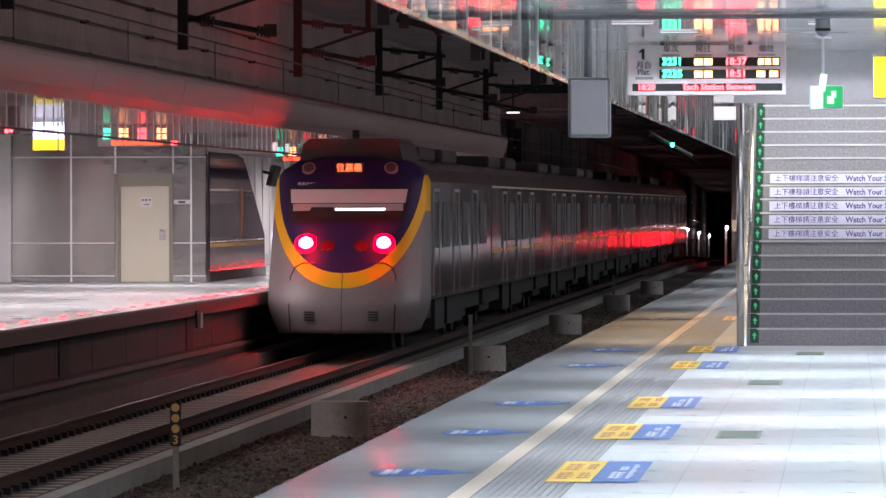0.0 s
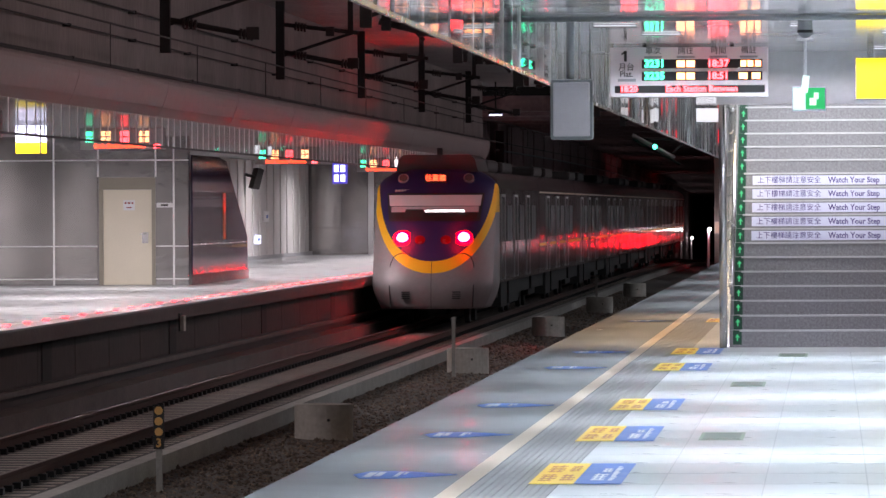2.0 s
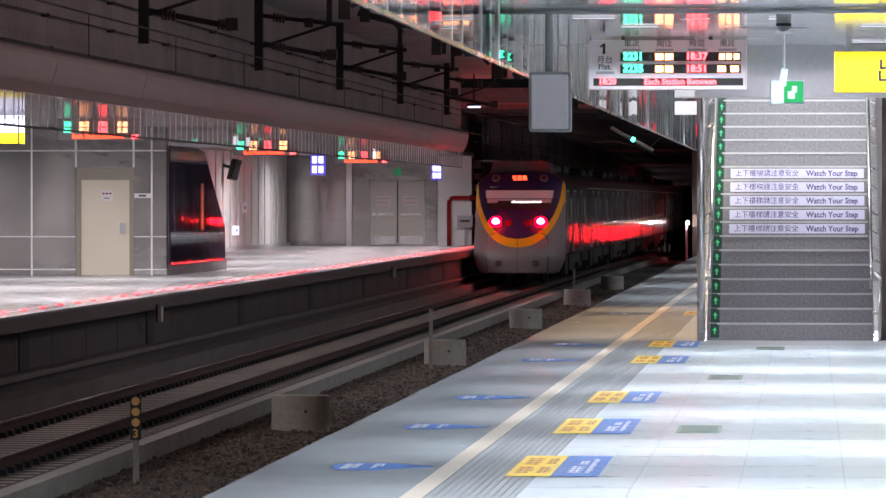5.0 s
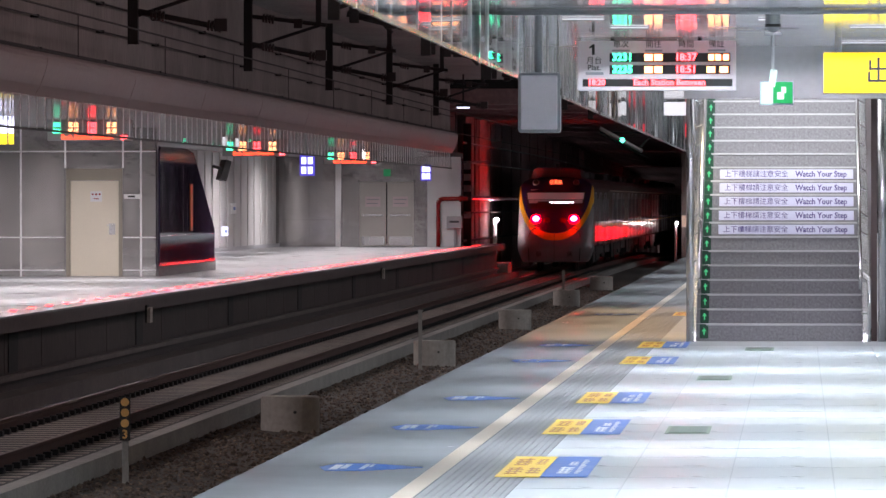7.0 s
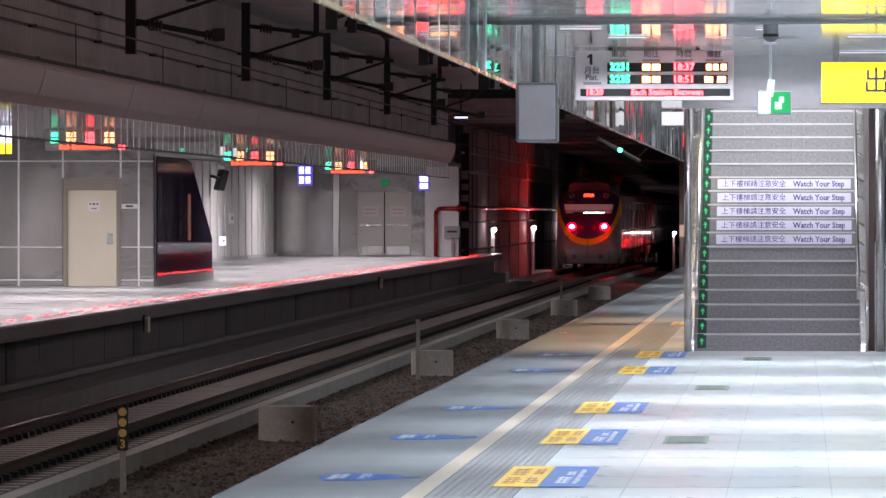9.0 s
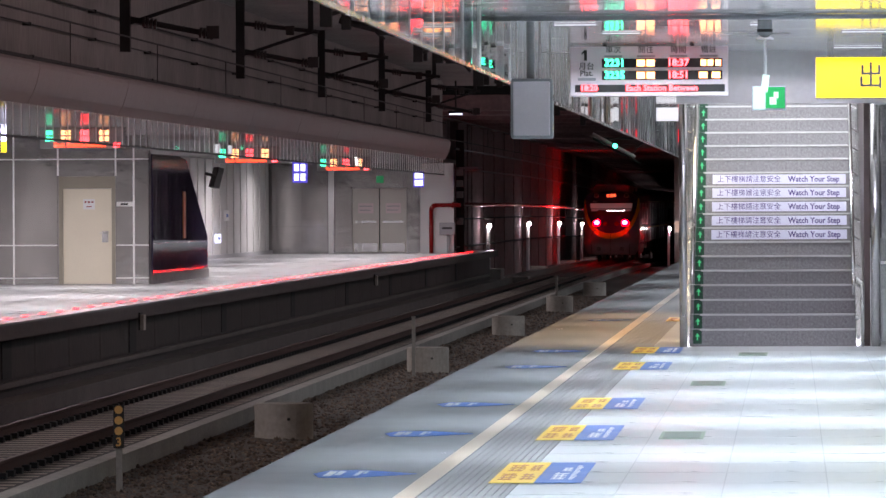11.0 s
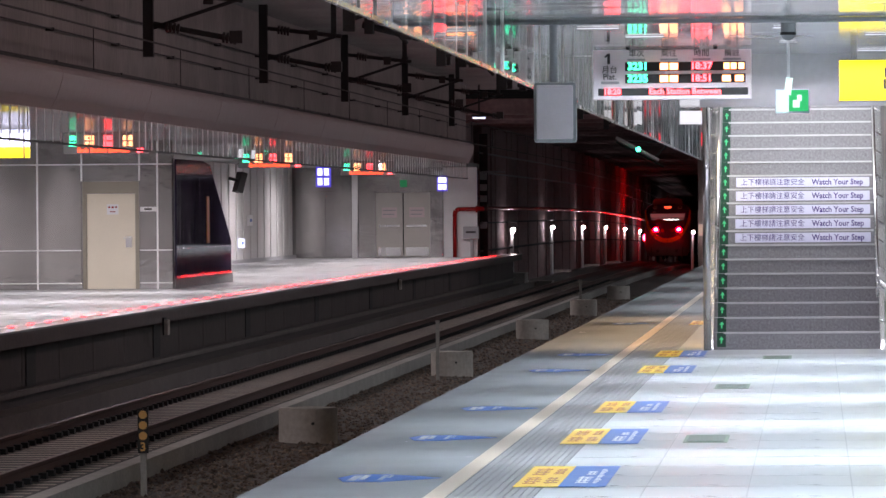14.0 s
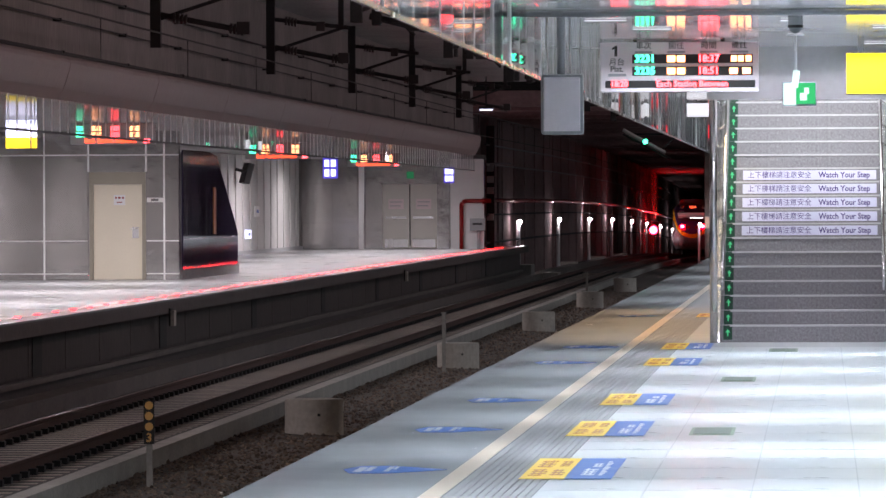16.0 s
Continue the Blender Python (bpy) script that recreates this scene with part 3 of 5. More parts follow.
def departure_board():
    x0, x1, z0, z1, y = -2.38, -0.675, 2.81, 3.345, 56.0
    k = (x1 - x0) / 680.0
    def X(px):
        return x0 + (px - 150) * k
    def Z(py):
        return z1 - (py - 175) * (z1 - z0) / 223.0
    b = root("departure_board", "pale hanging departure board with lit red, green and amber figures", "display board")
    part("case", boxes((x0, y, z0, x1, y + 0.18, z1), bevel=0.012), M_SIGNGREY, b)
    part("hanger", rods(((X(300), y + 0.09, z1 - 0.01), (X(300), y + 0.09, 3.38), 0.022)), M_BLACK, b)
    part("hanger", rods(((X(675), y + 0.09, z1 - 0.01), (X(675), y + 0.09, 3.38), 0.022)), M_BLACK, b)
    for a, c, lo, hi in ((288, 805, 270, 230), (288, 805, 325, 285), (172, 815, 380, 347)):
        part("led_panel", boxes((X(a), y - 0.006, Z(lo), X(c), y + 0.01, Z(hi))), M_BLACK, b, "black LED window")

    def put(text, px, py, size, mat, bold=0.0, stretch=1.0):
        lettering("board_text", text, size, mat, b, pose(X(px), y - 0.009, Z(py)) @ UPRIGHT, bold=bold, stretch=stretch, depth=0.001)

    part("numeral", prism([(X(212), Z(238)), (X(224), Z(238)), (X(224), Z(190)), (X(215), Z(190)), (X(201), Z(202)), (X(201), Z(210)), (X(212), Z(204))], "y", y - 0.006, y - 0.001), M_BLACK, b, "black figure 1")
    put("月台", 222, 265, 0.085, M_BLACK, 0.0003)
    put("Plat.", 222, 296, 0.085, M_BLACK, 0.001)
    for px, word in ((337, "車次"), (477, "開往"), (617, "時間"), (747, "備註")):
        put(word, px, 192, 0.085, M_BLACK, 0.0003)
        part("caption", boxes((X(px - 38), y - 0.003, Z(224), X(px + 38), y, Z(215))), M_CASE, b)
    part("caption", boxes((X(185), y - 0.003, Z(328), X(262), y, Z(316))), M_CASE, b)
    for py, number, hour in ((250, "3231", "18:37"), (305, "3235", "18:51")):
        put(number, 343, py, 0.11, L_GREEN, 0.004)
        put(hour, 615, py, 0.105, L_REDW, 0.004)
        for a in (438, 480):
            part("led_block", boxes((X(a), y - 0.010, Z(py + 15), X(a + 35), y - 0.006, Z(py - 15))), L_ORANGE, b)
        for a in ((705, 760) if py > 300 else (712, 742, 775)):
            part("led_block", boxes((X(a), y - 0.010, Z(py + 14), X(a + (36 if py > 300 else 24)), y - 0.006, Z(py - 14))), L_ORANGE, b)
    put("18:20", 232, 363, 0.085, L_REDW, 0.004)
    put("Each Station Between", 545, 363, 0.088, L_REDW, 0.003)


def yellow_exit_sign():
    y = 55.6
    s = root("exit_sign", "lit yellow exit sign with black characters hung from the ceiling", "sign")
    part("case", boxes((0.256, y + 0.01, 2.76, 2.05, y + 0.14, 3.21), bevel=0.01), M_CASE, s)
    part("face", boxes((0.265, y, 2.772, 2.04, y + 0.0095, 3.2)), L_YELLOW, s, "glowing yellow face")
    for x in (0.42, 1.0, 1.75):
        part("hanger", boxes((x - 0.035, y + 0.05, 3.2, x + 0.035, y + 0.1, 3.375)), M_STEEL, s)
    lettering("exit_text", "出口", 0.30, M_BLACK, s, pose(0.99, y - 0.002, 2.985) @ UPRIGHT, bold=0.003, stretch=0.95)


def hung_things():
    y = 48.0
    b = root("hung_cabinet", "pale grey equipment box hanging on a steel pole", "equipment box")
    part("case", boxes((-2.59, y, 2.25, -2.195, y + 0.14, 2.81), bevel=0.03), M_CASE, b)
    part("cover", boxes((-2.565, y - 0.012, 2.28, -2.225, y + 0.02, 2.78), bevel=0.012), M_SIGNGREY, b)
    part("latch", boxes((-2.20, y + 0.01, 2.60, -2.185, y + 0.06, 2.66)), M_STEEL, b)
    part("pole", rods(((-2.405, y + 0.07, 2.80), (-2.405, y + 0.07, 3.38), 0.038)), M_CASE, b, smooth=True)
    thing("ceiling_pipe", rods(((-2.7, 47.5, 3.345), (4.0, 47.5, 3.345), 0.024)), M_CASE, "slim grey pipe across the ceiling", "pipe", smooth=True)
    for x0, x1, y in ((-2.27, -1.85, 49.7), (-0.40, -0.2, 50.0), (-0.36, -0.18, 54.4), (-1.9, -1.5, 52.2), (0.5, 1.1, 52.2), (0.4, 1.2, 57.4)):
        l = thing("ceiling_light", boxes((x0, y, 3.345, x1, y + 0.07, 3.372)), M_CASE, "slim lit white light bar on the ceiling", "ceiling light", "ceiling light bars")
        part("tube", boxes((x0 + 0.01, y - 0.004, 3.354, x1 - 0.01, y - 0.0005, 3.364)), L_DIM, l)
    y = 49.3
    e = root("emergency_exit_sign", "small white and green lit exit sign on a ceiling rod", "sign")
    part("box", boxes((-0.37, y, 2.525, -0.05, y + 0.07, 2.755), bevel=0.008), M_SIGNWHITE, e)
    part("green_panel", boxes((-0.24, y - 0.006, 2.545, -0.06, y - 0.001, 2.745)), L_EXIT, e, "lit green panel")
    part("pale_panel", boxes((-0.362, y - 0.005, 2.535, -0.245, y - 0.001, 2.745)), L_PALE, e)
    part("figure", boxes((-0.205, y - 0.009, 2.58, -0.14, y - 0.006, 2.65), (-0.165, y - 0.009, 2.64, -0.12, y - 0.006, 2.70)), L_PALE, e)
    part("spotlight", rods(((-0.255, y - 0.05, 2.70), (-0.235, y - 0.05, 2.86), 0.032), sides=16), L_PALE, e)
    part("rod", rods(((-0.245, y + 0.03, 2.75), (-0.245, y + 0.03, 3.375), 0.014)), M_WHITE, e)
    c = root("surveillance_camera", "grey dome camera under the ceiling", "camera")
    part("mount", rods(((-0.245, y - 0.1, 3.29), (-0.245, y - 0.1, 3.375), 0.07), sides=20), M_CASE, c)
    bm = bmesh.new()
    bmesh.ops.create_uvsphere(bm, u_segments=20, v_segments=10, radius=0.07, matrix=Matrix.Translation((-0.245, y - 0.1, 3.28)))
    part("dome", bm, M_CASE, c, smooth=True)
    part("band", rods(((-0.245, y - 0.1, 3.262), (-0.245, y - 0.1, 3.29), 0.074), sides=20), M_BLACK, c)
    part("foot_plate", rods(((-0.245, y - 0.1, 3.19), (-0.245, y - 0.1, 3.205), 0.085), sides=20), M_WHITE, c)


def smoke_curtain(x, z0, z1, y0, y1, step, glass, metal, width=0.012):
    c = root("glass_smoke_curtain", "clear hanging glass panels with steel joints under the ceiling edge", "glass panel", "smoke curtains")
    n = int((y1 - y0) / step)
    pane = mesh_of("pane", boxes((-0.006, 0.012, 0.03, 0.006, step - 0.012, z1 - z0)), glass)
    joint = mesh_of("joint", boxes((-0.008, -width, 0.03, 0.008, width, z1 - z0)), metal)
    dice = random.Random(5)
    for i in range(n):
        turn, lean = dice.gauss(0, 0.35), dice.gauss(0, 0.5)
        for nm, me in (("pane", pane), ("joint", joint)):
            o = new(nm, me)
            o.parent = c
            o.matrix_local = pose(x, y0 + i * step, z0) if nm == "joint" else pose(x, y0 + i * step, z0, 0, max(-1.0, min(1.0, lean)), max(-0.7, min(0.7, turn)))
    part("bottom_rail", boxes((x - 0.012, y0, z0 - 0.004, x + 0.012, y1, z0 + 0.029)), M_STEEL if x > -5 else M_BLACK, c)


M_LID = surface("drain_lid", srgb(96, 112, 98), 0.5, metal=0.2, scale=8, vary=0.25)
M_BROWN = surface("brown_panel", srgb(92, 78, 76), 0.4, scale=3, vary=0.12)
M_TRIMN = surface("pale_trim", grey(0.7), 0.3, scale=5, vary=0.05)
L_EXITDIM = glowing("dim_exit_green", srgb(40, 150, 95), 0.35)
L_EXIT = glowing("exit_green", srgb(40, 190, 110), 1.0)
L_PALE = glowing("pale_green_white", srgb(225, 255, 245), 1.1)
floor_marks()
staircase()
departure_board()
yellow_exit_sign()
hung_things()
smoke_curtain(-2.70, 2.80, 3.37, 26, 190, 1.2, M_GLASS, M_TRIMN)
thing("stair_fascia", boxes((-1.3, 59.0, 2.78, 6.4, 59.12, 3.38)), M_BRUSH, "brushed metal band above the stair opening", "wall", kind="structure")
thing("stairwell_wall", boxes((-1.25, 59.2, 3.5, -1.19, 67.2, 6.5), (2.2, 59.2, 3.5, 2.3, 67.2, 6.5), (-1.25, 67.2, 3.0, 2.3, 67.4, 6.5), (-1.25, 58.8, 6.4, 2.3, 67.4, 6.6)), M_WHITE, "white walls of the stairwell above", "wall", kind="structure")


# ---- opposite platform ----
def far_wall():
    y = 111.0
    w = thing("wall_door", boxes((-18.0, y, 0, -15.72, y + 0.25, 3.2), (-14.5, y, 0, -13.78, y + 0.25, 3.2), (-15.72, y, 2.32, -14.5, y + 0.25, 3.2)), M_POLISH, "polished steel panel wall across the platform", "wall", kind="structure")
    xs, zs = (-18.0, -16.70, -15.74, -14.49, -14.10, -13.78), (0.0, 0.135, 0.84, 2.69, 3.2)
    for a, b in zip(xs, xs[1:]):
        for c, d in zip(zs, zs[1:]):
            if a == -15.74 and d < 2.5:
                continue
            lo = 2.36 if (a == -15.74 and c == 0.84) else c
            part("panel", boxes((a + 0.012, y - 0.02, lo + 0.012, b - 0.012, y - 0.003, d - 0.012), bevel=0.004), M_POLISH, w)
    for x in xs[1:-1]:
        lo = 2.33 if x in (-15.74, -14.49) else 0.0
        part("trim", boxes((x - 0.02, y - 0.028, lo, x + 0.02, y - 0.021, 3.19)), M_TRIM, w)
    part("trim", boxes((-18.0, y - 0.036, 2.672, -13.78, y - 0.029, 2.703)), M_TRIM, w)
    for a, b in ((-18.0, -15.76), (-14.48, -13.78)):
        for z in (0.135, 0.84):
            part("trim", boxes((a, y - 0.036, z - 0.012, b, y - 0.029, z + 0.012)), M_TRIM, w)
    d = root("service_door", "closed cream metal service door with a lever handle and a paper notice", "door")
    part("frame", boxes((-15.718, y - 0.03, 0, -15.64, y + 0.2, 2.058), (-14.58, y - 0.03, 0, -14.502, y + 0.2, 2.058), (-15.718, y - 0.03, 2.06, -14.502, y + 0.2, 2.318)), M_DOORFRAME, d)
    leaf = part("leaf", boxes((-15.635, y + 0.03, 0.01, -14.585, y + 0.09, 2.055), bevel=0.006), M_DOOR, d)
    part("escutcheon", boxes((-14.80, y + 0.018, 0.90, -14.66, y + 0.03, 1.14), bevel=0.004), M_STEEL, leaf)
    part("lever", rods(((-14.71, y + 0.03, 1.10), (-14.71, y - 0.03, 1.10), 0.012), ((-14.71, y - 0.03, 1.10), (-14.84, y - 0.03, 1.10), 0.012)), M_STEEL, leaf)
    n = tagged(part("paper_notice", boxes((-15.20, y + 0.024, 1.61, -14.95, y + 0.029, 1.83)), M_WHITE), "white paper notice with small red print on the door", "notice")
    for a, c, lo, hi in ((-15.17, -15.13, 1.75, 1.785), (-15.10, -15.05, 1.75, 1.785), (-15.02, -14.98, 1.75, 1.785), (-15.13, -15.02, 1.66, 1.68)):
        part("print", boxes((a, y + 0.021, lo, c, y + 0.0235, hi)), M_REDPIPE, n)
    n = tagged(part("door_plate", boxes((-14.47, y - 0.046, 1.67, -14.11, y - 0.037, 1.77)), M_WHITE), "small white name plate on the steel wall", "sign")
    part("print", boxes((-14.38, y - 0.049, 1.70, -14.22, y - 0.0465, 1.74)), M_BLACK, n)
    thing("wall_corner_strip", boxes((-18.25, y - 0.1, 0, -18.0, y + 0.2, 3.2)), M_WHITE, "white corner post beside the steel wall", "wall", kind="structure")

    # mirror-dark side cladding of the stairs behind the steel wall
    s = root("stair_cladding", "dark mirror-polished panels on the side of the stairs", "stair cladding")
    x = -13.76
    edge = [(111.26, 0.22), (121.8, 0.22), (121.6, 1.05), (117.4, 2.80), (111.26, 2.80)]
    cuts = (111.26, 112.9, 114.5, 116.1, 117.6, 119.2, 120.6, 121.8)
    def top(yy):
        return 2.80 if yy < 117.4 else 2.80 - (yy - 117.4) * 1.75 / 4.2
    for a, b in zip(cuts, cuts[1:]):
        part("panel", prism([(a + 0.01, 0.22), (b - 0.01, 0.22), (b - 0.01, top(b)), (a + 0.01, top(a))], "x", x, x + 0.03), M_DARKPANEL, s)
    part("plinth", boxes((x - 0.05, 111.26, 0, x + 0.015, 122.2, 0.21)), M_CONC, s)
    part("core", prism([(111.3, 0.0), (121.7, 0.0), (121.5, 1.0), (117.4, 2.75), (111.3, 2.75)], "x", x - 0.3, x - 0.01), M_CASE, s)
    part("brass_plate", boxes((x + 0.031, 116.9, 0.95, x + 0.04, 117.35, 2.0)), M_BRASS, s, "narrow brass-coloured strip")
    part("rail", rods(((x + 0.03, 111.3, 0.86), (x + 0.03, 121.6, 0.86), 0.012)), M_STEEL, s)


def back_walls():
    w = thing("wall_back", boxes((-18.9, 20, 0, -18.56, 184, 3.2)), M_WALLWHITE, "pale ribbed panel wall behind the platform", "wall", kind="structure")
    bm = boxes((0, 0.0, 0.12, 0.03, 2.08, 3.19))
    box(bm, 0.03, 0.9, 0.12, 0.07, 1.8, 3.19, bevel=0.018)
    rib = mesh_of("panel", bm, M_WALLWHITE)
    for k in range(32):
        o = new("panel", rib)
        o.parent = w
        o.matrix_local = pose(-18.56, 116.5 + 2.1 * k, 0)
    thing("baseboard", boxes((-18.56, 112, 0.0, -18.42, 184, 0.12)), M_CASE, "grey skirting along the ribbed wall", "baseboard", kind="structure")
    y = 184.0
    e = thing("wall_end", boxes((-18.9, y, 0, -15.6, y + 0.3, 3.2), (-13.6, y, 0, -11.95, y + 0.3, 3.2), (-15.6, y, 2.34, -13.6, y + 0.3, 3.2)), M_POLISH, "polished steel end wall of the platform", "wall", kind="structure")
    xs, zs = (-18.5, -17.35, -16.42), (0.12, 0.95, 2.35, 3.18)
    for a, b in zip(xs, xs[1:]):
        for c, d in zip(zs, zs[1:]):
            part("panel", boxes((a + 0.015, y - 0.03, c + 0.012, b - 0.015, y - 0.004, d - 0.012), bevel=0.004), M_POLISH, e)
    part("pilaster", boxes((-16.40, y - 0.25, 0, -16.2, y - 0.004, 3.19)), M_STEEL, e)
    part("pilaster", boxes((-13.55, y - 0.12, 0, -13.2, y - 0.004, 3.19)), M_POLISH, e)
    part("white_facing", boxes((-13.15, y - 0.03, 0, -11.96, y - 0.004, 3.19)), M_WHITE, e)
    d = root("double_door", "closed grey double fire door with push bars", "door")
    for a, b in ((-15.56, -14.62), (-14.58, -13.64)):
        leaf = part("leaf", boxes((a, y + 0.02, 0.02, b, y + 0.08, 2.30), bevel=0.008), M_PALEDOOR, d)
        part("lower_panel", boxes((a + 0.04, y + 0.005, 0.42, b - 0.04, y + 0.019, 1.06)), M_PALEDOOR, leaf)
        part("kick_plate", boxes((a + 0.06, y + 0.005, 0.06, b - 0.06, y + 0.019, 0.36)), M_STEEL, leaf)
        part("push_bar", boxes((a + 0.1, y - 0.06, 1.08, b - 0.1, y - 0.02, 1.16)), M_STEEL, leaf)
        n = tagged(part("door_notice", boxes((a + 0.2, y + 0.008, 1.42, b - 0.2, y + 0.0185, 1.78)), M_NOTICE), "pink printed notice on the fire door", "notice", "door notices")
        part("print", boxes((a + 0.25, y + 0.004, 1.66, b - 0.25, y + 0.0075, 1.69), (a + 0.25, y + 0.004, 1.52, b - 0.3, y + 0.0075, 1.55)), M_CASE, n)
    part("frame", boxes((-15.62, y - 0.02, 0, -15.565, y + 0.1, 2.36), (-13.635, y - 0.02, 0, -13.58, y + 0.1, 2.36), (-15.62, y - 0.02, 2.305, -13.58, y + 0.1, 2.36)), M_POLISH, d)
    x = thing("green_exit_sign", boxes((-14.7, y - 0.14, 2.5, -14.45, y - 0.05, 2.75)), L_EXITDIM, "small lit green exit sign over the fire door", "sign")
    part("bracket", boxes((-14.6, y - 0.05, 2.6, -14.55, y + 0.0, 2.65)), M_STEEL, x)
    p = root("fire_pipe", "red painted fire main with an elbow at the platform end", "pipe")
    part("pipe", rods(((-12.75, y - 0.2, 0), (-12.75, y - 0.2, 1.55), 0.075), ((-12.62, y - 0.2, 1.70), (-11.7, y - 0.2, 1.70), 0.075)), M_REDPIPE, p, smooth=True)
    part("elbow", rods(((-12.75, y - 0.2, 1.53), (-12.71, y - 0.2, 1.64), 0.082), ((-12.71, y - 0.2, 1.64), (-12.60, y - 0.2, 1.70), 0.082)), M_REDPIPE, p, smooth=True)
    part("flange", rods(((-12.0, y - 0.2, 1.70), (-11.95, y - 0.2, 1.70), 0.12)), M_REDPIPE, p)
    b = thing("wall_box", boxes((-12.45, y - 0.3, 0.65, -11.9, y - 0.035, 1.08), bevel=0.02), M_CASE, "pale equipment box on the end wall", "equipment box")
    part("print", boxes((-12.35, y - 0.306, 0.85, -12.0, y - 0.301, 0.92)), M_BLACK, b)
    part("stand", boxes((-12.2, y - 0.2, 0.0, -12.1, y - 0.1, 0.66)), M_CASE, b)
    m = root("wall_monitor", "dark tilted monitor on a bracket", "monitor", m=pose(-18.1, 163.5, 2.62, 0, 16, 30))
    part("screen", boxes((-0.10, -0.10, -0.36, 0.12, 0.3, 0.30), bevel=0.02), M_BLACK, m)
    part("bracket", rods(((-0.4, 0.1, 0.0), (-0.05, 0.02, 0.0), 0.05)), M_BLACK, m)
    for yy, z, h, mat, lab in ((169.0, 1.38, 0.34, M_WHITE, "narrow white notice on the ribbed wall"), (166.5, 0.65, 0.28, L_BLUEW, "small lit white sign on the ribbed wall")):
        n = thing("wall_notice", boxes((-18.46, yy - 0.6, z - h / 2, -18.40, yy + 0.6, z + h / 2)), mat, lab, "sign")
        part("print", boxes((-18.399, yy - 0.3, z - 0.05, -18.395, yy + 0.3, z + 0.05)), M_BLUE, n)


def far_board(x, y, z):
    b = root("far_departure_board", "dark departure board with red, green and amber lit rows", "display board", "opposite departure boards", m=pose(x, y, z))
    part("case", boxes((0, 0, 0, 1.65, 0.16, 0.42), bevel=0.01), M_CASE, b)
    for z0, z1 in ((0.012, 0.112), (0.14, 0.24), (0.26, 0.36)):
        part("led_panel", boxes((0.015, -0.001, z0, 1.6, 0.001, z1)), M_BOARD, b)
    part("hanger", boxes((0.3, 0.05, 0.41, 0.36, 0.1, 0.47)), M_STEEL, b)
    part("hanger", boxes((1.3, 0.05, 0.41, 1.36, 0.1, 0.47)), M_STEEL, b)
    lettering("scrolling_text", "Each Station Between", 0.125, L_SCROLL, b, pose(0.78, -0.004, 0.068) @ UPRIGHT, bold=0.0025, stretch=0.92, depth=0.001)
    part("clock", boxes((1.44, -0.008, 0.02, 1.49, -0.0015, 0.10), (1.51, -0.008, 0.03, 1.56, -0.0015, 0.10)), L_REDW, b)

    def figures(name, x, z, n, w, mat):
        rows = []
        for i in range(n):
            a = x + i * w * 1.25
            rows += [(a, -0.008, z, a + w, -0.001, z + 0.022), (a, -0.008, z + 0.034, a + w * 0.8, -0.001, z + 0.052), (a + w * 0.1, -0.008, z + 0.062, a + w, -0.001, z + 0.082)]
        part(name, boxes(*rows), mat, b)

    for z in (0.148, 0.268):
        figures("green_figures", 0.11, z, 4, 0.034, L_GREEN)
        figures("amber_figures", 0.41, z, 2, 0.085, L_ORANGE)
        figures("red_figures", 0.79, z, 4, 0.038, L_REDW)
        figures("amber_figures", 1.16, z, 2, 0.09, L_ORANGE)


def far_signs():
    for x, y, z in ((-14.35, 79.0, 2.74), (-14.53, 100.0, 2.79), (-14.35, 129.0, 2.74), (-14.35, 157.0, 2.74)):
        far_board(x, y, z)
    s = root("hanging_map_sign", "lit white and yellow hanging sign over the opposite platform", "sign")
    y = 95.0
    part("white_face", boxes((-15.0, y, 2.875, -14.44, y + 0.1, 3.19)), L_BLUEW, s)
    part("yellow_face", boxes((-15.0, y, 2.67, -14.44, y + 0.1, 2.87)), L_YELLOW, s)
    part("frame_bar", boxes((-14.55, y - 0.01, 2.67, -14.52, y - 0.001, 3.18)), M_BLACK, s)
    part("frame_bar", boxes((-14.81, y - 0.01, 2.88, -14.79, y - 0.001, 3.18)), M_BLACK, s)
    part("frame_bar", boxes((-15.0, y - 0.01, 3.03, -14.56, y - 0.001, 3.045)), M_BLACK, s)
    for x0, x1, z0, z1, y in ((-13.47, -13.06, 2.30, 2.88, 140.0), (-12.74, -12.38, 2.30, 2.84, 175.0)):
        s = root("pictogram_sign", "lit blue sign with four white pictogram squares", "sign", "pictogram signs")
        part("face", boxes((x0, y, z0, x1, y + 0.12, z1), bevel=0.02), L_BLUE, s)
        cx, cz = (x0 + x1) / 2, (z0 + z1) / 2
        for a in (x0 + 0.05, cx + 0.02):
            for c in (z0 + 0.06, cz + 0.03):
                part("pictogram", boxes((a, y - 0.01, c, a + 0.13, y - 0.002, c + 0.19)), L_BLUEW, s)
        part("hanger", boxes((cx - 0.02, y + 0.04, z1, cx + 0.02, y + 0.08, 3.22)), M_STEEL, s)
    for y, z in ((150.0, 2.95), (113.5, 2.95), (116.0, 2.95)):
        s = thing("lit_box_sign", boxes((-12.62, y, z - 0.11, -12.52, y + 0.1, z + 0.08)), L_DIM, "small lit white box sign under the ceiling", "sign", "small box signs")
        part("hanger", boxes((-12.6, y + 0.03, z + 0.10, -12.56, y + 0.07, 3.22)), M_STEEL, s)


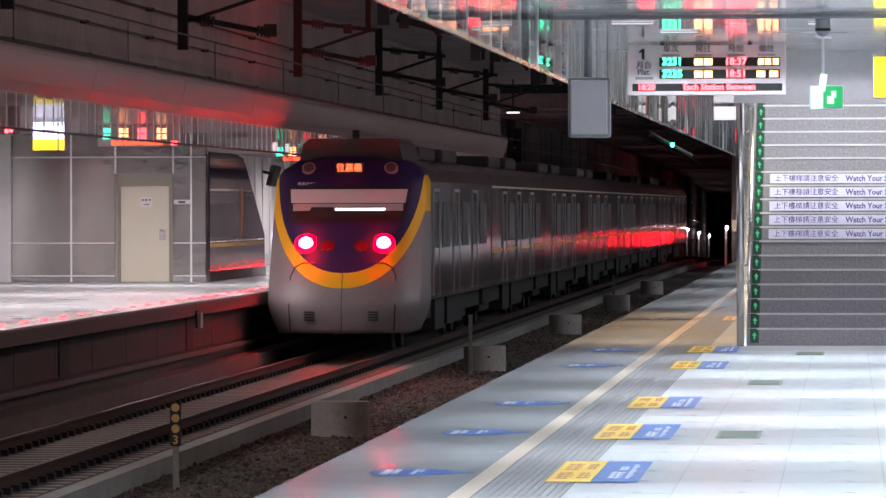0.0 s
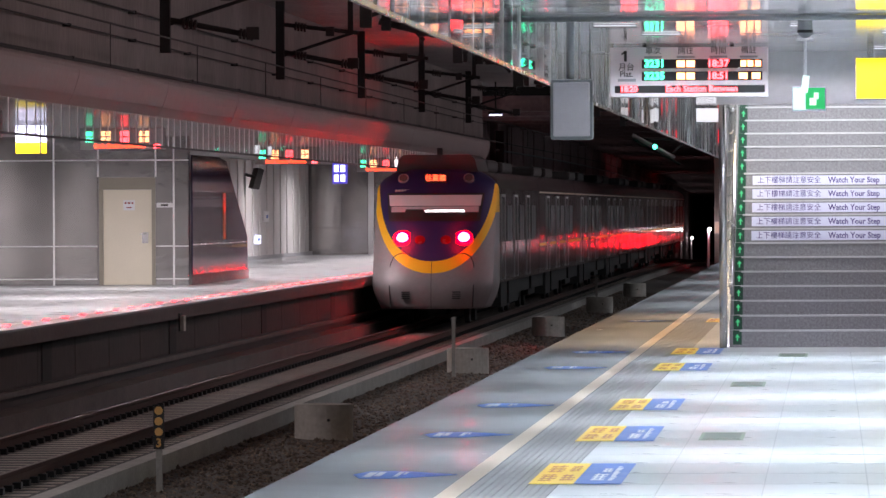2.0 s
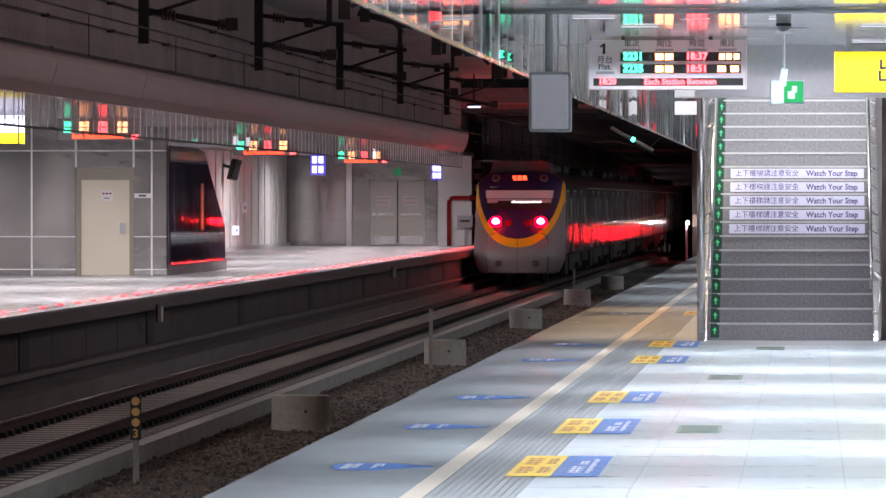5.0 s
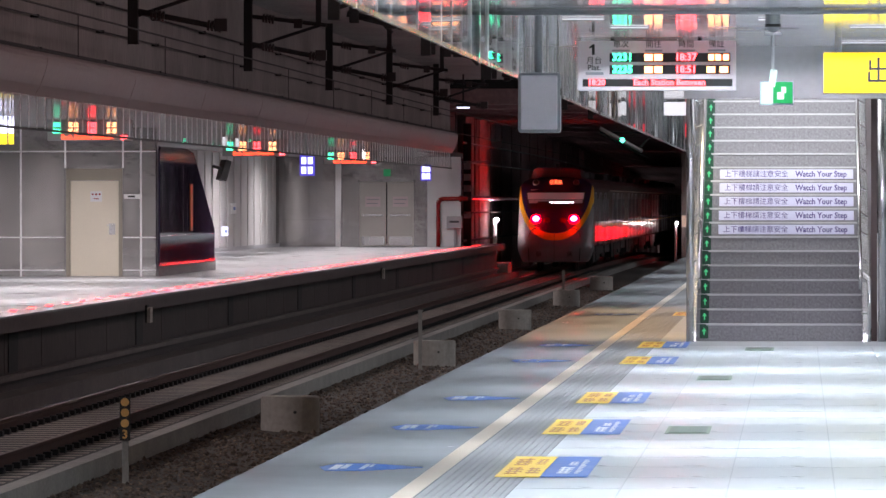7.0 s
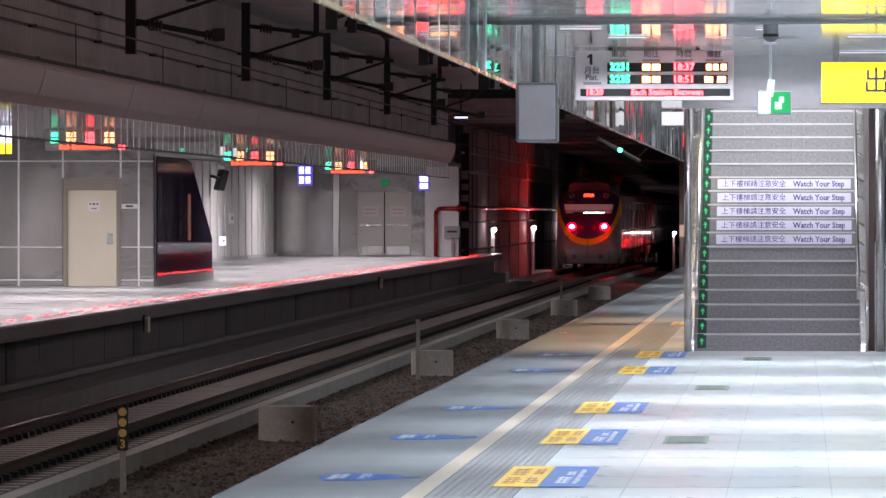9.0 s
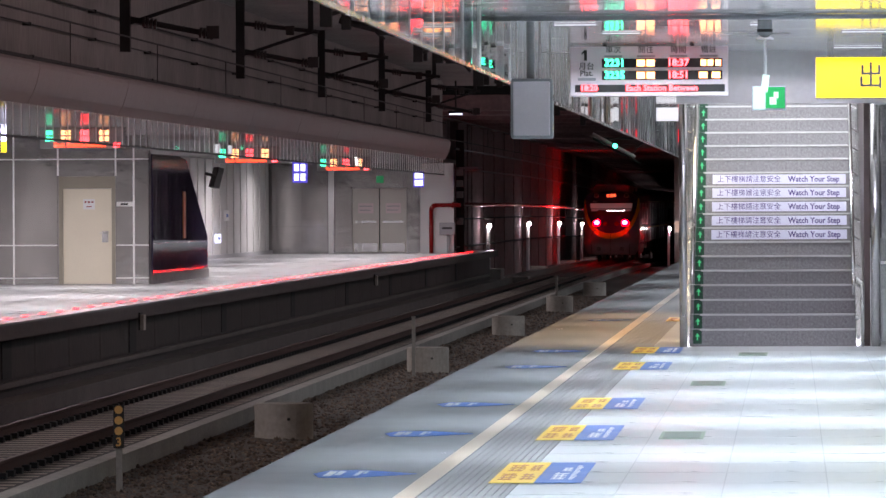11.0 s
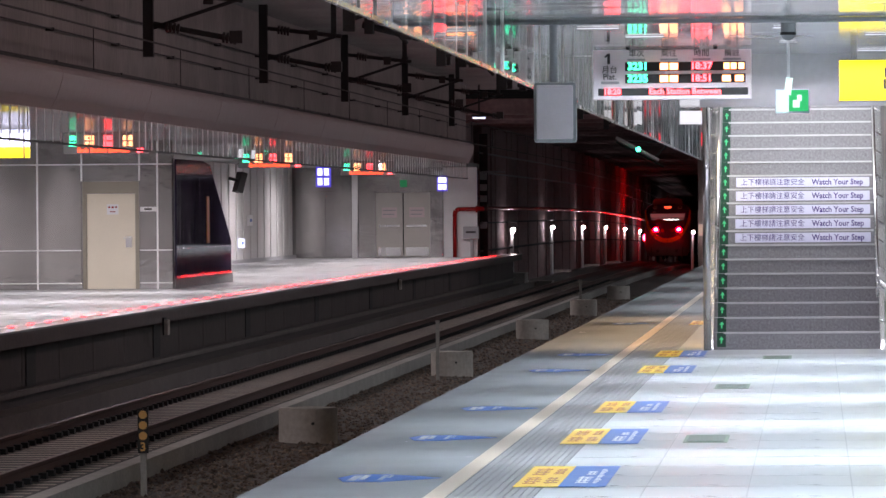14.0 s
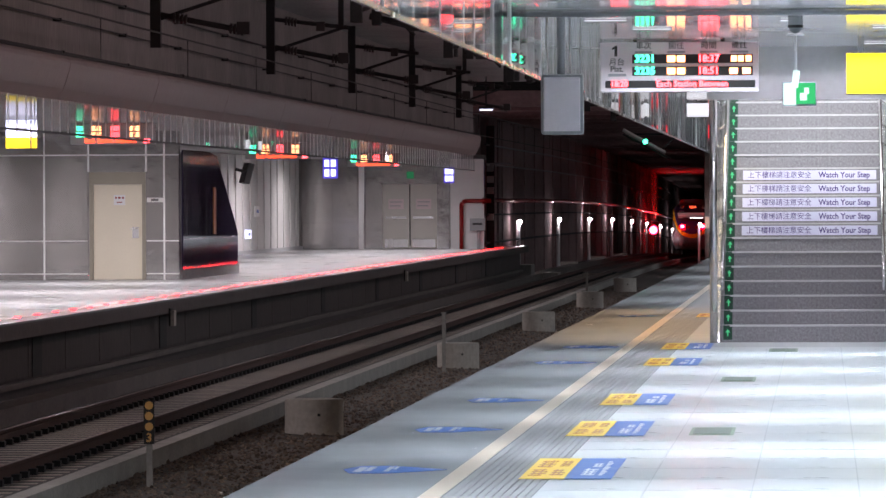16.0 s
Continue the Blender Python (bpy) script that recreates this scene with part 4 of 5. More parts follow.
M_TRIM = surface("bright_trim", grey(0.93), 0.25, metal=0.0, scale=5, vary=0.05)
M_DOORFRAME = surface("door_frame_grey", srgb(150, 144, 130), 0.45, scale=3, vary=0.06)
M_BRASS = surface("brass", srgb(200, 130, 60), 0.35, metal=0.7, scale=5, vary=0.1)
M_PALEDOOR = surface("pale_grey_door_paint", srgb(196, 193, 186), 0.4, scale=2, vary=0.06)
M_NOTICE = surface("pink_paper", srgb(215, 198, 200), 0.6, scale=5, vary=0.06)
M_BOARD = surface("board_dark", grey(0.36), 0.3, scale=5, vary=0.1)
L_SCROLL = glowing("scrolling_red", (1.0, 0.06, 0.02, 1), 5.0)
L_BLUE = glowing("blue_violet_sign", srgb(80, 70, 190), 1.0)
def cable_rack():
    y = 186.0
    r = root("cable_rack", "dark upright rack with small grey junction boxes", "cable rack")
    part("post", boxes((-12.0, y, -0.2, -11.72, y + 0.3, 4.4)), M_SOOT, r)
    for z in (1.0, 1.95, 2.35, 2.75):
        part("junction_box", boxes((-11.98, y - 0.15, z, -11.74, y - 0.002, z + 0.24), bevel=0.015), M_CASE, r)
    part("arm", boxes((-11.9, y - 0.05, 3.0, -11.1, y + 0.02, 3.06)), M_CASE, r)
    bm = bmesh.new()
    pts = [(-13.0, 2.55), (-12.7, 2.28), (-12.35, 2.12), (-12.0, 2.08)]
    for a, b in zip(pts, pts[1:]):
        rod(bm, (a[0], y - 0.1, a[1]), (b[0], y - 0.1, b[1]), 0.03, sides=8)
    part("hose", bm, M_BLACK, r)


cable_rack()
far_wall()
back_walls()
far_signs()
smoke_curtain(-10.96, 2.64, 3.13, 52, 164, 0.8, M_GLASS_FAR, M_TRIM, 0.008)


# ---- tracks, overhead line and tunnel ----
def drop(y):
    """How far the track has sunk where it runs down into the tunnel."""
    return 0.0 if y < 215 else (3.6e-5 * (y - 215) ** 2 if y < 420 else 1.513 + 0.01476 * (y - 420))


STATIONS = [-6, 100, 215] + [230 + 20 * i for i in range(10)] + [500, 600, 800]


def swept(outline, ys=STATIONS):
    """An upright outline of (x, z) drawn out along the track, sinking with it."""
    bm = bmesh.new()
    rings = [[bm.verts.new((x, y, z - drop(y))) for x, z in outline] for y in ys]
    n = len(outline)
    for a, b in zip(rings, rings[1:]):
        for i in range(n):
            bm.faces.new((a[i], b[i], b[(i + 1) % n], a[(i + 1) % n]))
    bm.faces.new(rings[0]), bm.faces.new(rings[-1][::-1])
    bmesh.ops.recalc_face_normals(bm, faces=bm.faces)
    return bm


def rect(x0, z0, x1, z1):
    return [(x0, z0), (x1, z0), (x1, z1), (x0, z1)]


def trackbed():
    thing("ground", swept([(-12.3, -2.4), (-2.3, -2.4), (-2.3, -1.75), (-5.5, -1.72), (-7.4, -1.66), (-8.0, -1.63), (-8.2, -1.60), (-12.3, -1.60)]), M_BALLAST, "dark brown stone ballast beside the track", "ballast", kind="structure")
    thing("track_slab", swept(rect(-11.0, -1.75, -8.38, -1.3785)), M_GAPSHADE, "concrete track slab, darkened for the shade between its sleepers", "track slab", kind="structure")
    thing("slab_kerb", swept(rect(-8.38, -1.9, -8.16, -1.38)), M_SLAB, "pale concrete kerb along the slab", "kerb", kind="structure")
    thing("slab_kerb_far", swept(rect(-11.46, -1.9, -11.0, -1.13)), M_KERBFAR, "concrete kerb along the opposite platform", "kerb", kind="structure")
    for x in (TRACK_X - GAUGE, TRACK_X + GAUGE):
        o = RAIL_Z
        r = thing("rail", swept([(x - 0.033, o), (x + 0.033, o), (x + 0.03, o - 0.035), (x + 0.009, o - 0.05), (x + 0.009, o - 0.13), (x + 0.065, o - 0.15), (x + 0.065, o - 0.17), (x - 0.065, o - 0.17), (x - 0.065, o - 0.15), (x - 0.009, o - 0.13), (x - 0.009, o - 0.05), (x - 0.03, o - 0.035)]), M_RUST, "rusty running rail with a worn bright head", "rail", "running rails")
        part("head", swept(rect(x - 0.028, o + 0.001, x + 0.028, o + 0.005)), M_RAILTOP, r)
    sl = mesh_of("sleeper", boxes((-10.80, -0.10, -1.5, -8.43, 0.10, -1.375)), M_SLEEPER)
    bed = bpy.data.objects["track_slab"]
    for k in range(285):
        y = 50 + 0.6 * k
        o = new("sleeper", sl)
        o.parent = bed
        o.matrix_local = pose(0, y, -drop(y))
    verts, faces = [], []
    for k in range(285):
        y = 50 + 0.6 * k
        for x in (TRACK_X - GAUGE, TRACK_X + GAUGE):
            for s in (-1, 1):
                a, b = sorted((x + s * 0.05, x + s * 0.14))
                i = len(verts)
                verts += [(p, q, r) for r in (-1.38, -1.305) for q in (y - 0.07, y + 0.07) for p in (a, b)]
                faces += [tuple(i + j for j in f) for f in ((0, 1, 3, 2), (4, 6, 7, 5), (0, 4, 5, 1), (2, 3, 7, 6), (0, 2, 6, 4), (1, 5, 7, 3))]
    me = bpy.data.meshes.new("rail_clips")
    me.from_pydata(verts, [], faces)
    me.materials.append(M_SOOT)
    o = tagged(new("rail_clips", me), "dark steel rail fastenings", "rail clips", kind="stuff")
    # loose stones
    rng = np.random.default_rng(4)
    ico = bmesh.new()
    bmesh.ops.create_icosphere(ico, subdivisions=1, radius=1.0)
    v0 = np.array([v.co[:] for v in ico.verts])
    f0 = np.array([[v.index for v in f.verts] for f in ico.faces])
    ico.free()
    n = 24000
    y = 50 + 150 * rng.random(n) ** 1.5
    x = -8.14 + 2.7 * rng.random(n) ** 1.3
    z = np.interp(x, [-8.2, -8.0, -7.4, -5.5], [-1.60, -1.63, -1.66, -1.72])
    size = 0.012 + 0.036 * rng.random((n, 1, 1)) * rng.random((n, 1, 1))
    shape = v0[None] * size * (0.6 + 0.8 * rng.random((n, 1, 3))) * (0.8 + 0.4 * rng.random((n, len(v0), 1)))
    pts = shape + np.stack([x, y, z - 0.002], 1)[:, None]
    tri = f0[None] + (np.arange(n) * len(v0))[:, None, None]
    me = bpy.data.meshes.new("loose_stones")
    me.from_pydata(pts.reshape(-1, 3).tolist(), [], tri.reshape(-1, 3).tolist())
    me.materials.append(M_STONES)
    tagged(new("loose_stones", me), "loose brown and grey ballast stones", "stones", kind="stuff")


def trackside():
    for y in (73.5, 103.0, 132.5, 162.0, 191.0):
        b = thing("concrete_block", rods(((-7.25, y + 0.43, -1.85), (-7.25, y + 0.43, -1.18), 0.42), sides=36), M_BLOCK, "squat round concrete foundation block in the ballast", "concrete block", "foundation blocks")
        part("socket", rods(((-7.14, y - 0.005, -1.38), (-7.14, y + 0.04, -1.38), 0.022)), M_BLACK, b)
        part("cap", rods(((-7.25, y + 0.43, -1.18), (-7.25, y + 0.43, -1.165), 0.405), sides=36), M_BLOCK, b)
    for y, x, top in ((59.5, -7.745, -0.64), (101.0, -7.36, -0.50), (163.0, -7.37, -0.55)):
        p = root("marker_post", "black track marker with three amber discs and the figure 3" if y < 60 else "slim grey marker post in the ballast", "marker post", "marker posts")
        part("post", boxes((x - 0.035, y, -1.75, x + 0.035, y + 0.05, top - 0.02)), M_SLAB, p)
        if y < 60:
            part("plate", boxes((x - 0.062, y - 0.02, top - 0.50, x + 0.062, y - 0.002, top), bevel=0.004), M_BLACK, p)
            for k in range(3):
                z = top - 0.055 - 0.122 * k
                part("disc", rods(((x, y - 0.028, z), (x, y - 0.018, z), 0.048), sides=20), M_AMBER, p)
            lettering("figure", "3", 0.14, M_AMBER, p, pose(x, y - 0.024, top - 0.43) @ UPRIGHT, bold=0.004)
        else:
            part("cap", boxes((x - 0.045, y - 0.01, top - 0.03, x + 0.045, y + 0.06, top)), M_SLAB, p)
    lamp = mesh_of("edge_lamp", boxes((-0.05, -0.06, 0.0, 0.05, 0.06, 0.012), bevel=0.004), M_CASE)
    lens = mesh_of("lens", boxes((-0.04, -0.05, 0.012, 0.04, 0.05, 0.02)), L_EDGE)
    for k in range(64):
        o = new("edge_lamp", lamp)
        o.matrix_world = pose(-11.50, 70.1 + 1.85 * k, 0.002)
        tagged(o, "red warning light set in the platform edge", "edge light", "platform edge lights")
        new("lens", lens).parent = o
    w = bpy.data.objects["platform_far_wall"]
    panel = mesh_of("panel", boxes((0, 0.02, -0.86, 0.03, 3.68, -0.26), bevel=0.01), M_PLATWALL)
    for k in range(38):
        o = new("panel", panel)
        o.parent = w
        o.matrix_local = pose(FAR_EDGE - 0.338, 52 + 3.7 * k, 0)
    part("ledge", boxes((FAR_EDGE - 0.338, 20, -0.98, FAR_EDGE - 0.24, 197, -0.90)), M_KERBFAR, w)
    # dark plates on the wall face imitate the shade of recesses
    for k in range(9):
        y = 60 + 14.5 * k
        part("recess_shade", boxes((FAR_EDGE - 0.3, y, -0.86, FAR_EDGE - 0.29, y + 0.9, -0.30)), M_SOOT, w)
    for x, y, z in ((-11.05, 88, -0.35), (-11.05, 138, -0.35)):
        b = thing("wall_marker", boxes((x - 0.03, y, z - 0.1, x + 0.03, y + 0.3, z + 0.16)), M_BLOCK, "small pale concrete block on the dark platform wall", "marker", "platform wall markers")
        part("backing", boxes((x - 0.06, y, z - 0.1, x - 0.03, y + 0.3, z + 0.2)), M_SOOT, b)


def overhead():
    duct = [(-11.0, 3.775), (-10.86, 3.765), (-10.79, 3.74), (-10.755, 3.70), (-10.745, 3.65), (-10.755, 3.58), (-10.79, 3.45), (-10.85, 3.28), (-10.935, 3.135), (-11.6, 3.19), (-11.6, 3.775)]
    d = root("edge_duct", "smooth grey edge beam with a rounded upper rim", "duct")
    piece = mesh_of("section", prism(duct, "y", 0.01, 9.98), M_DUCT)
    for k in range(14):
        o = new("section", piece)
        o.parent = d
        o.matrix_local = pose(0, 24 + 10.0 * k, 0)
    for k in range(8):
        y = 64.5 + 17.2 * k
        if y > 165:
            break
        h = root("overhead_support", "sooty drop post with arms and insulators of the overhead line", "overhead line support", "overhead line supports")
        part("drop_post", boxes((-10.58, y - 0.08, 4.1, -10.42, y + 0.08, 5.62)), M_SOOT, h)
        part("upper_arm", rods(((-10.45, y, 5.15), (-9.0, y, 4.98), 0.04), ((-10.45, y, 4.55), (-9.05, y, 5.0), 0.03)), M_SOOT, h)
        part("steady_arm", rods(((-10.42, y, 4.62), (-9.1, y, 4.36), 0.045)), M_SOOT, h)
        for x, z in ((-10.2, 4.575), (-9.3, 4.40), (-10.2, 5.12)):
            bm = bmesh.new()
            for i in range(4):
                rod(bm, (x + 0.06 * i - 0.02, y, z - 0.011 * i), (x + 0.06 * i + 0.02, y, z - 0.011 * i - 0.004), 0.085, sides=14)
            part("insulator", bm, M_INSUL, h)
        part("clamp", boxes((-9.2, y - 0.1, 4.3, -9.0, y + 0.1, 4.5)), M_INSUL, h)
        part("clamp", boxes((-9.62, y - 0.06, 4.92, -9.46, y + 0.06, 5.1)), M_INSUL, h)
        part("hanger", boxes((-9.2, y - 0.05, 4.98, -9.1, y + 0.05, 5.62)), M_SOOT, h)
        g = root("overhead_support", "sooty drop post with arms and insulators of the overhead line", "overhead line support", "overhead line supports")
        y2 = y + 5
        part("drop_post", boxes((-6.3, y2 - 0.08, 4.05, -6.14, y2 + 0.08, 5.62)), M_SOOT, g)
        part("cross_arm", rods(((-6.9, y2, 4.75), (-4.6, y2, 4.75), 0.04), ((-6.2, y2, 4.2), (-4.8, y2, 4.7), 0.03), ((-6.2, y2, 5.3), (-5.0, y2, 4.8), 0.03)), M_SOOT, g)
        bm = bmesh.new()
        for i in range(5):
            rod(bm, (-5.2 + 0.07 * i, y2, 4.75), (-5.17 + 0.07 * i, y2, 4.75), 0.1, sides=14)
        part("insulator", bm, M_INSUL, g)
        part("clamp", boxes((-6.9, y2 - 0.1, 4.5, -6.7, y2 + 0.1, 4.95)), M_SOOT, g)
    for x, y, z, n in ((-8.3, 92.0, 5.05, 3), (-8.0, 112.0, 5.0, 2), (-7.6, 128.0, 4.85, 2)):
        w = root("balance_weight_set", "dark plates hanging from the ceiling over the track", "balance weights", "balance weights")
        part("hanger_bar", boxes((x - 0.1, y - 0.05, z + 0.30, x + 0.36 * n, y + 0.05, z + 0.37)), M_SOOT, w)
        part("rod", rods(((x + 0.1, y, z + 0.35), (x + 0.1, y, 5.62), 0.03), sides=8), M_SOOT, w)
        for i in range(n):
            part("weight", boxes((x + 0.34 * i, y - 0.1, z - 0.22 - 0.05 * (i % 2), x + 0.34 * i + 0.17, y + 0.1, z + 0.2), bevel=0.02), M_SOOT, w)
        part("stay", rods(((x + 0.4, y, z + 0.3), (x + 1.1, y, z - 0.45), 0.035), ((x + 0.3, y, z - 0.1), (x + 1.3, y, z - 0.35), 0.06)), M_SOOT, w)
    thing("contact_wire", rods(((-9.54, 20, 3.52), (-9.54, 215, 3.52), 0.012), ((-9.54, 215, 3.52), (-9.54, 600, 1.0), 0.012), sides=6), M_SOOT, "dark contact wire over the track", "overhead wire", "overhead wires")
    m = thing("messenger_wire", rods(((-9.54, 20, 4.1), (-9.54, 200, 4.1), 0.014), sides=6), M_SOOT, "dark carrier wire with droppers", "overhead wire", "overhead wires")
    for k in range(16):
        part("dropper", rods(((-9.54, 40 + 9.5 * k, 3.52), (-9.54, 40 + 9.5 * k, 4.1), 0.006), sides=5), M_SOOT, m)
    for x, z, r in ((-10.9, 4.72, 0.016), (-10.9, 4.28, 0.012), (-10.86, 3.81, 0.014), (-4.9, 4.6, 0.014), (-4.9, 3.9, 0.012)):
        c = thing("cable", rods(((x, 20, z), (x, 164, z), r), sides=8), M_SOOT, "dark cable along the concrete beam" if x < -8 else "dark overhead wire of the nearer track", "cable", "trackside cables")
        for k in range(15 if x < -8 else 8):
            y = 60 + 7.0 * k if x < -8 else 69.5 + 17.2 * k
            if y < 163:
                far = (-11.02, z + r + 0.03) if x < -8 else (x + 0.03, 5.62)
                part("clip", boxes((min(far[0], x - r - 0.01), y, z - r - 0.012, x + r + 0.012, y + 0.08, far[1] - 0.02 if x < -8 else far[1])), M_SOOT, c)
    l = root("track_lamp", "small bright service lamp under the beam end", "service lamp")
    part("case", boxes((-10.75, 163.0, 4.58, -10.3, 163.3, 4.66)), M_SOOT, l)
    part("tube", boxes((-10.72, 163.05, 4.53, -10.33, 163.25, 4.578)), L_BLUEW, l)
    part("stem", boxes((-10.55, 163.1, 4.66, -10.5, 163.2, 5.62)), M_SOOT, l)
    # unseen red source behind the stairs, added for the train side's red reflections
    s = root("red_fill_source", "unseen red source added for the red reflections on the train", "signal lamp")
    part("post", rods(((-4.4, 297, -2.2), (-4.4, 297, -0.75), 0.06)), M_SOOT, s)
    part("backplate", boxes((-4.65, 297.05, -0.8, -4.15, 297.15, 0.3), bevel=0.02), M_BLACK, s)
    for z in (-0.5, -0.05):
        part("lens", rods(((-4.4, 296.9, z), (-4.4, 297.06, z), 0.19), sides=18), L_REDFILL, s)
    s = root("signal", "green lit signal lamp on a bracket under the beam", "signal lamp")
    part("arm", boxes((-5.6, 150.2, 3.56, -4.2, 150.28, 3.62), (-4.3, 150.2, 3.45, -4.22, 150.28, 5.62)), M_SOOT, s)
    part("tube", rods(((-5.72, 149.98, 3.72), (-4.50, 149.98, 3.05), 0.05)), M_PALETUBE, s, "slanting tube lit green by the lens", smooth=True)
    part("strut", rods(((-5.72, 150.05, 3.60), (-4.35, 150.05, 2.86), 0.03), ((-5.45, 150.0, 3.57), (-5.45, 150.24, 3.6), 0.03), ((-4.62, 150.0, 3.12), (-4.25, 150.24, 3.5), 0.03)), M_SOOT, s)
    part("head", boxes((-5.15, 149.8, 3.28, -4.99, 149.92, 3.46), bevel=0.03), M_BLACK, s)
    bm = bmesh.new()
    bmesh.ops.create_uvsphere(bm, u_segments=18, v_segments=10, radius=0.07, matrix=Matrix.Translation((-5.07, 149.72, 3.37)))
    part("lens", bm, L_SIGNAL, s, smooth=True)
    # glowing panel put in for a bright white patch at the ceiling edge
    s = root("bright_patch", "glowing white panel for the bright patch at the ceiling edge", "light box")
    part("face", boxes((-2.33, 90, 3.10, -1.95, 90.1, 3.33)), L_DIM, s)
    part("hanger", boxes((-2.2, 90.03, 3.33, -2.15, 90.07, 3.38)), M_STEEL, s)
    s = root("red_board", "red lit board hung farther along the platform", "display board")
    part("case", boxes((-2.28, 104, 2.84, -2.08, 104.1, 3.35)), M_BOARD, s)
    part("face", boxes((-2.26, 103.98, 2.90, -2.10, 103.995, 3.16)), L_SOFTRED, s)
    part("hanger", boxes((-2.2, 104.03, 3.34, -2.15, 104.07, 3.38)), M_STEEL, s)


def tunnel():
    thing("tunnel_wall", swept(rect(-12.6, -3, -12.25, 5), [197] + STATIONS[3:]), M_TUNNEL, "dark concrete tunnel wall", "wall", kind="structure")
    thing("tunnel_wall_near", swept(rect(-2.6, -3, -2.2, 5), [300] + [s for s in STATIONS if s > 300]), M_TUNNEL, "dark concrete tunnel wall", "wall", kind="structure")
    thing("tunnel_ceiling", swept(rect(-12.6, 4.8, -2.2, 5.3), [170] + STATIONS[3:]), M_TUNNEL, "dark concrete tunnel ceiling", "ceiling", kind="structure")
    thing("tunnel_end", boxes((-12.6, 800, -10, -2.2, 801, 6)), M_TUNNEL, "dark end of the tunnel", "wall", kind="structure")
    thing("tunnel_side", boxes((-12.6, 192, -2, -12.3, 198, 5), (-13.0, 165, 3.35, -12.6, 198, 5.6)), M_TUNNEL, "dark concrete beside the tunnel mouth", "wall", kind="structure")
    # made-up shallow pilasters, added to break up the flat red light on this wall
    tw = bpy.data.objects["tunnel_wall"]
    pil = mesh_of("pilaster", boxes((-12.25, 0, -3, -12.22, 0.8, 5)), M_TUNNEL)
    for k in range(26):
        y = 199 + 7.5 * k
        o = new("pilaster", pil)
        o.parent = tw
        o.matrix_local = pose(0, y, -drop(y))
    # cross ribs added to hide the tail lights' red glow on the ceiling
    tc = bpy.data.objects["tunnel_ceiling"]
    rib = mesh_of("rib", boxes((-12.2, 0, 4.68, -2.7, 0.5, 4.81)), M_TUNNEL)
    for k in range(24):
        y = 172 + 8.0 * k
        o = new("rib", rib)
        o.parent = tc
        o.matrix_local = pose(0, y, -drop(y))
    for k, y in enumerate((204, 235, 266, 295, 325, 353, 383, 413, 443, 298.5)):
        z = 0.88 - drop(y) if k < 9 else 0.35
        X = -11.85 if k < 9 else -6.98
        l = root("tunnel_lamp", "bright white tunnel lamp on a wall post", "wall lamp", "tunnel lamps")
        bm = bmesh.new()
        bmesh.ops.create_uvsphere(bm, u_segments=14, v_segments=8, radius=0.08, matrix=Matrix.Translation((X, y, z)))
        part("bulb", bm, L_TUNNEL, l, smooth=True)
        part("post", rods(((X - 0.07, y + 0.12, z - 2.3), (X - 0.07, y + 0.12, z + 0.05), 0.08)), M_WHITE, l)
    for y in (200.5, 236, 267, 296):
        thing("concrete_ledge", boxes((-11.98, y, -1.5 - drop(y), -11.12, y + 1.1, -1.05 - drop(y)), bevel=0.02), M_BLOCK, "low concrete ledge beside the tunnel track", "concrete ledge", "tunnel ledges")
    for z, r, mat in ((1.72, 0.08, M_REDPIPE), (1.2, 0.03, M_SOOT), (0.2, 0.04, M_SOOT), (3.0, 0.035, M_GLOSSCABLE), (3.7, 0.035, M_GLOSSCABLE)):
        c = thing("tunnel_pipe", swept([(-11.9 + r * math.cos(a * math.pi / 4), z + r * math.sin(a * math.pi / 4)) for a in range(8)], [184] + STATIONS[2:13]), mat, "red fire main along the tunnel wall" if r > 0.05 else "dark cable along the tunnel wall", "pipe", "tunnel pipes")
    thing("end_wall", boxes((-6.75, 300, -4, -2.2, 300.4, 5)), M_SLAB, "stained concrete wall beyond the platform end", "wall", kind="structure")
    # cream panel, given a dim glow to show against the dark wall
    w = root("glow_panel", "small cream panel with a put-in glow on the concrete end wall", "sign")
    part("case", boxes((-6.74, 299.9, 0.1, -6.38, 299.99, 0.8)), M_CASE, w)
    part("face", boxes((-6.72, 299.88, 0.12, -6.40, 299.897, 0.78)), L_CREAMGLOW, w)
    part("side_box", boxes((-6.3, 299.85, 0.3, -5.6, 299.99, 0.85), bevel=0.02), M_BROWN, w)
    s = root("tunnel_signal", "red lit signal on a low post in the tunnel", "signal lamp")
    y = 362.0
    part("head", boxes((-11.9, y, -0.7, -11.4, y + 0.3, 0.3)), M_BLACK, s)
    part("lens", rods(((-11.72, y - 0.1, -0.3), (-11.72, y + 0.05, -0.3), 0.27), sides=18), L_SIGRED, s)
    part("post", boxes((-11.7, y + 0.1, -3.0, -11.6, y + 0.2, -0.7)), M_SOOT, s)
    thing("step_block", boxes((-11.9, 198.5, -1.6, -11.1, 201, -0.75), bevel=0.03), M_SLAB, "concrete step down from the platform end", "concrete step")
    thing("platform_ramp_block", boxes((-10.9, 203, -1.5, -10.3, 205, -1.12)), M_SLAB, "low concrete block beside the track", "concrete block")


M_GLOSSCABLE = surface("glossy_cable_sheath", grey(0.05), 0.4, scale=3, vary=0.2)
# dark slab colour stands in for shade in the gaps between sleepers
M_GAPSHADE = surface("gap_shade_slab", srgb(44, 38, 35), 0.8, scale=2, vary=0.35, fine=15, bump=0.3)
M_KERBFAR = surface("stained_kerb", srgb(98, 92, 88), 0.85, scale=1.2, vary=0.35, fine=12, bump=0.3)
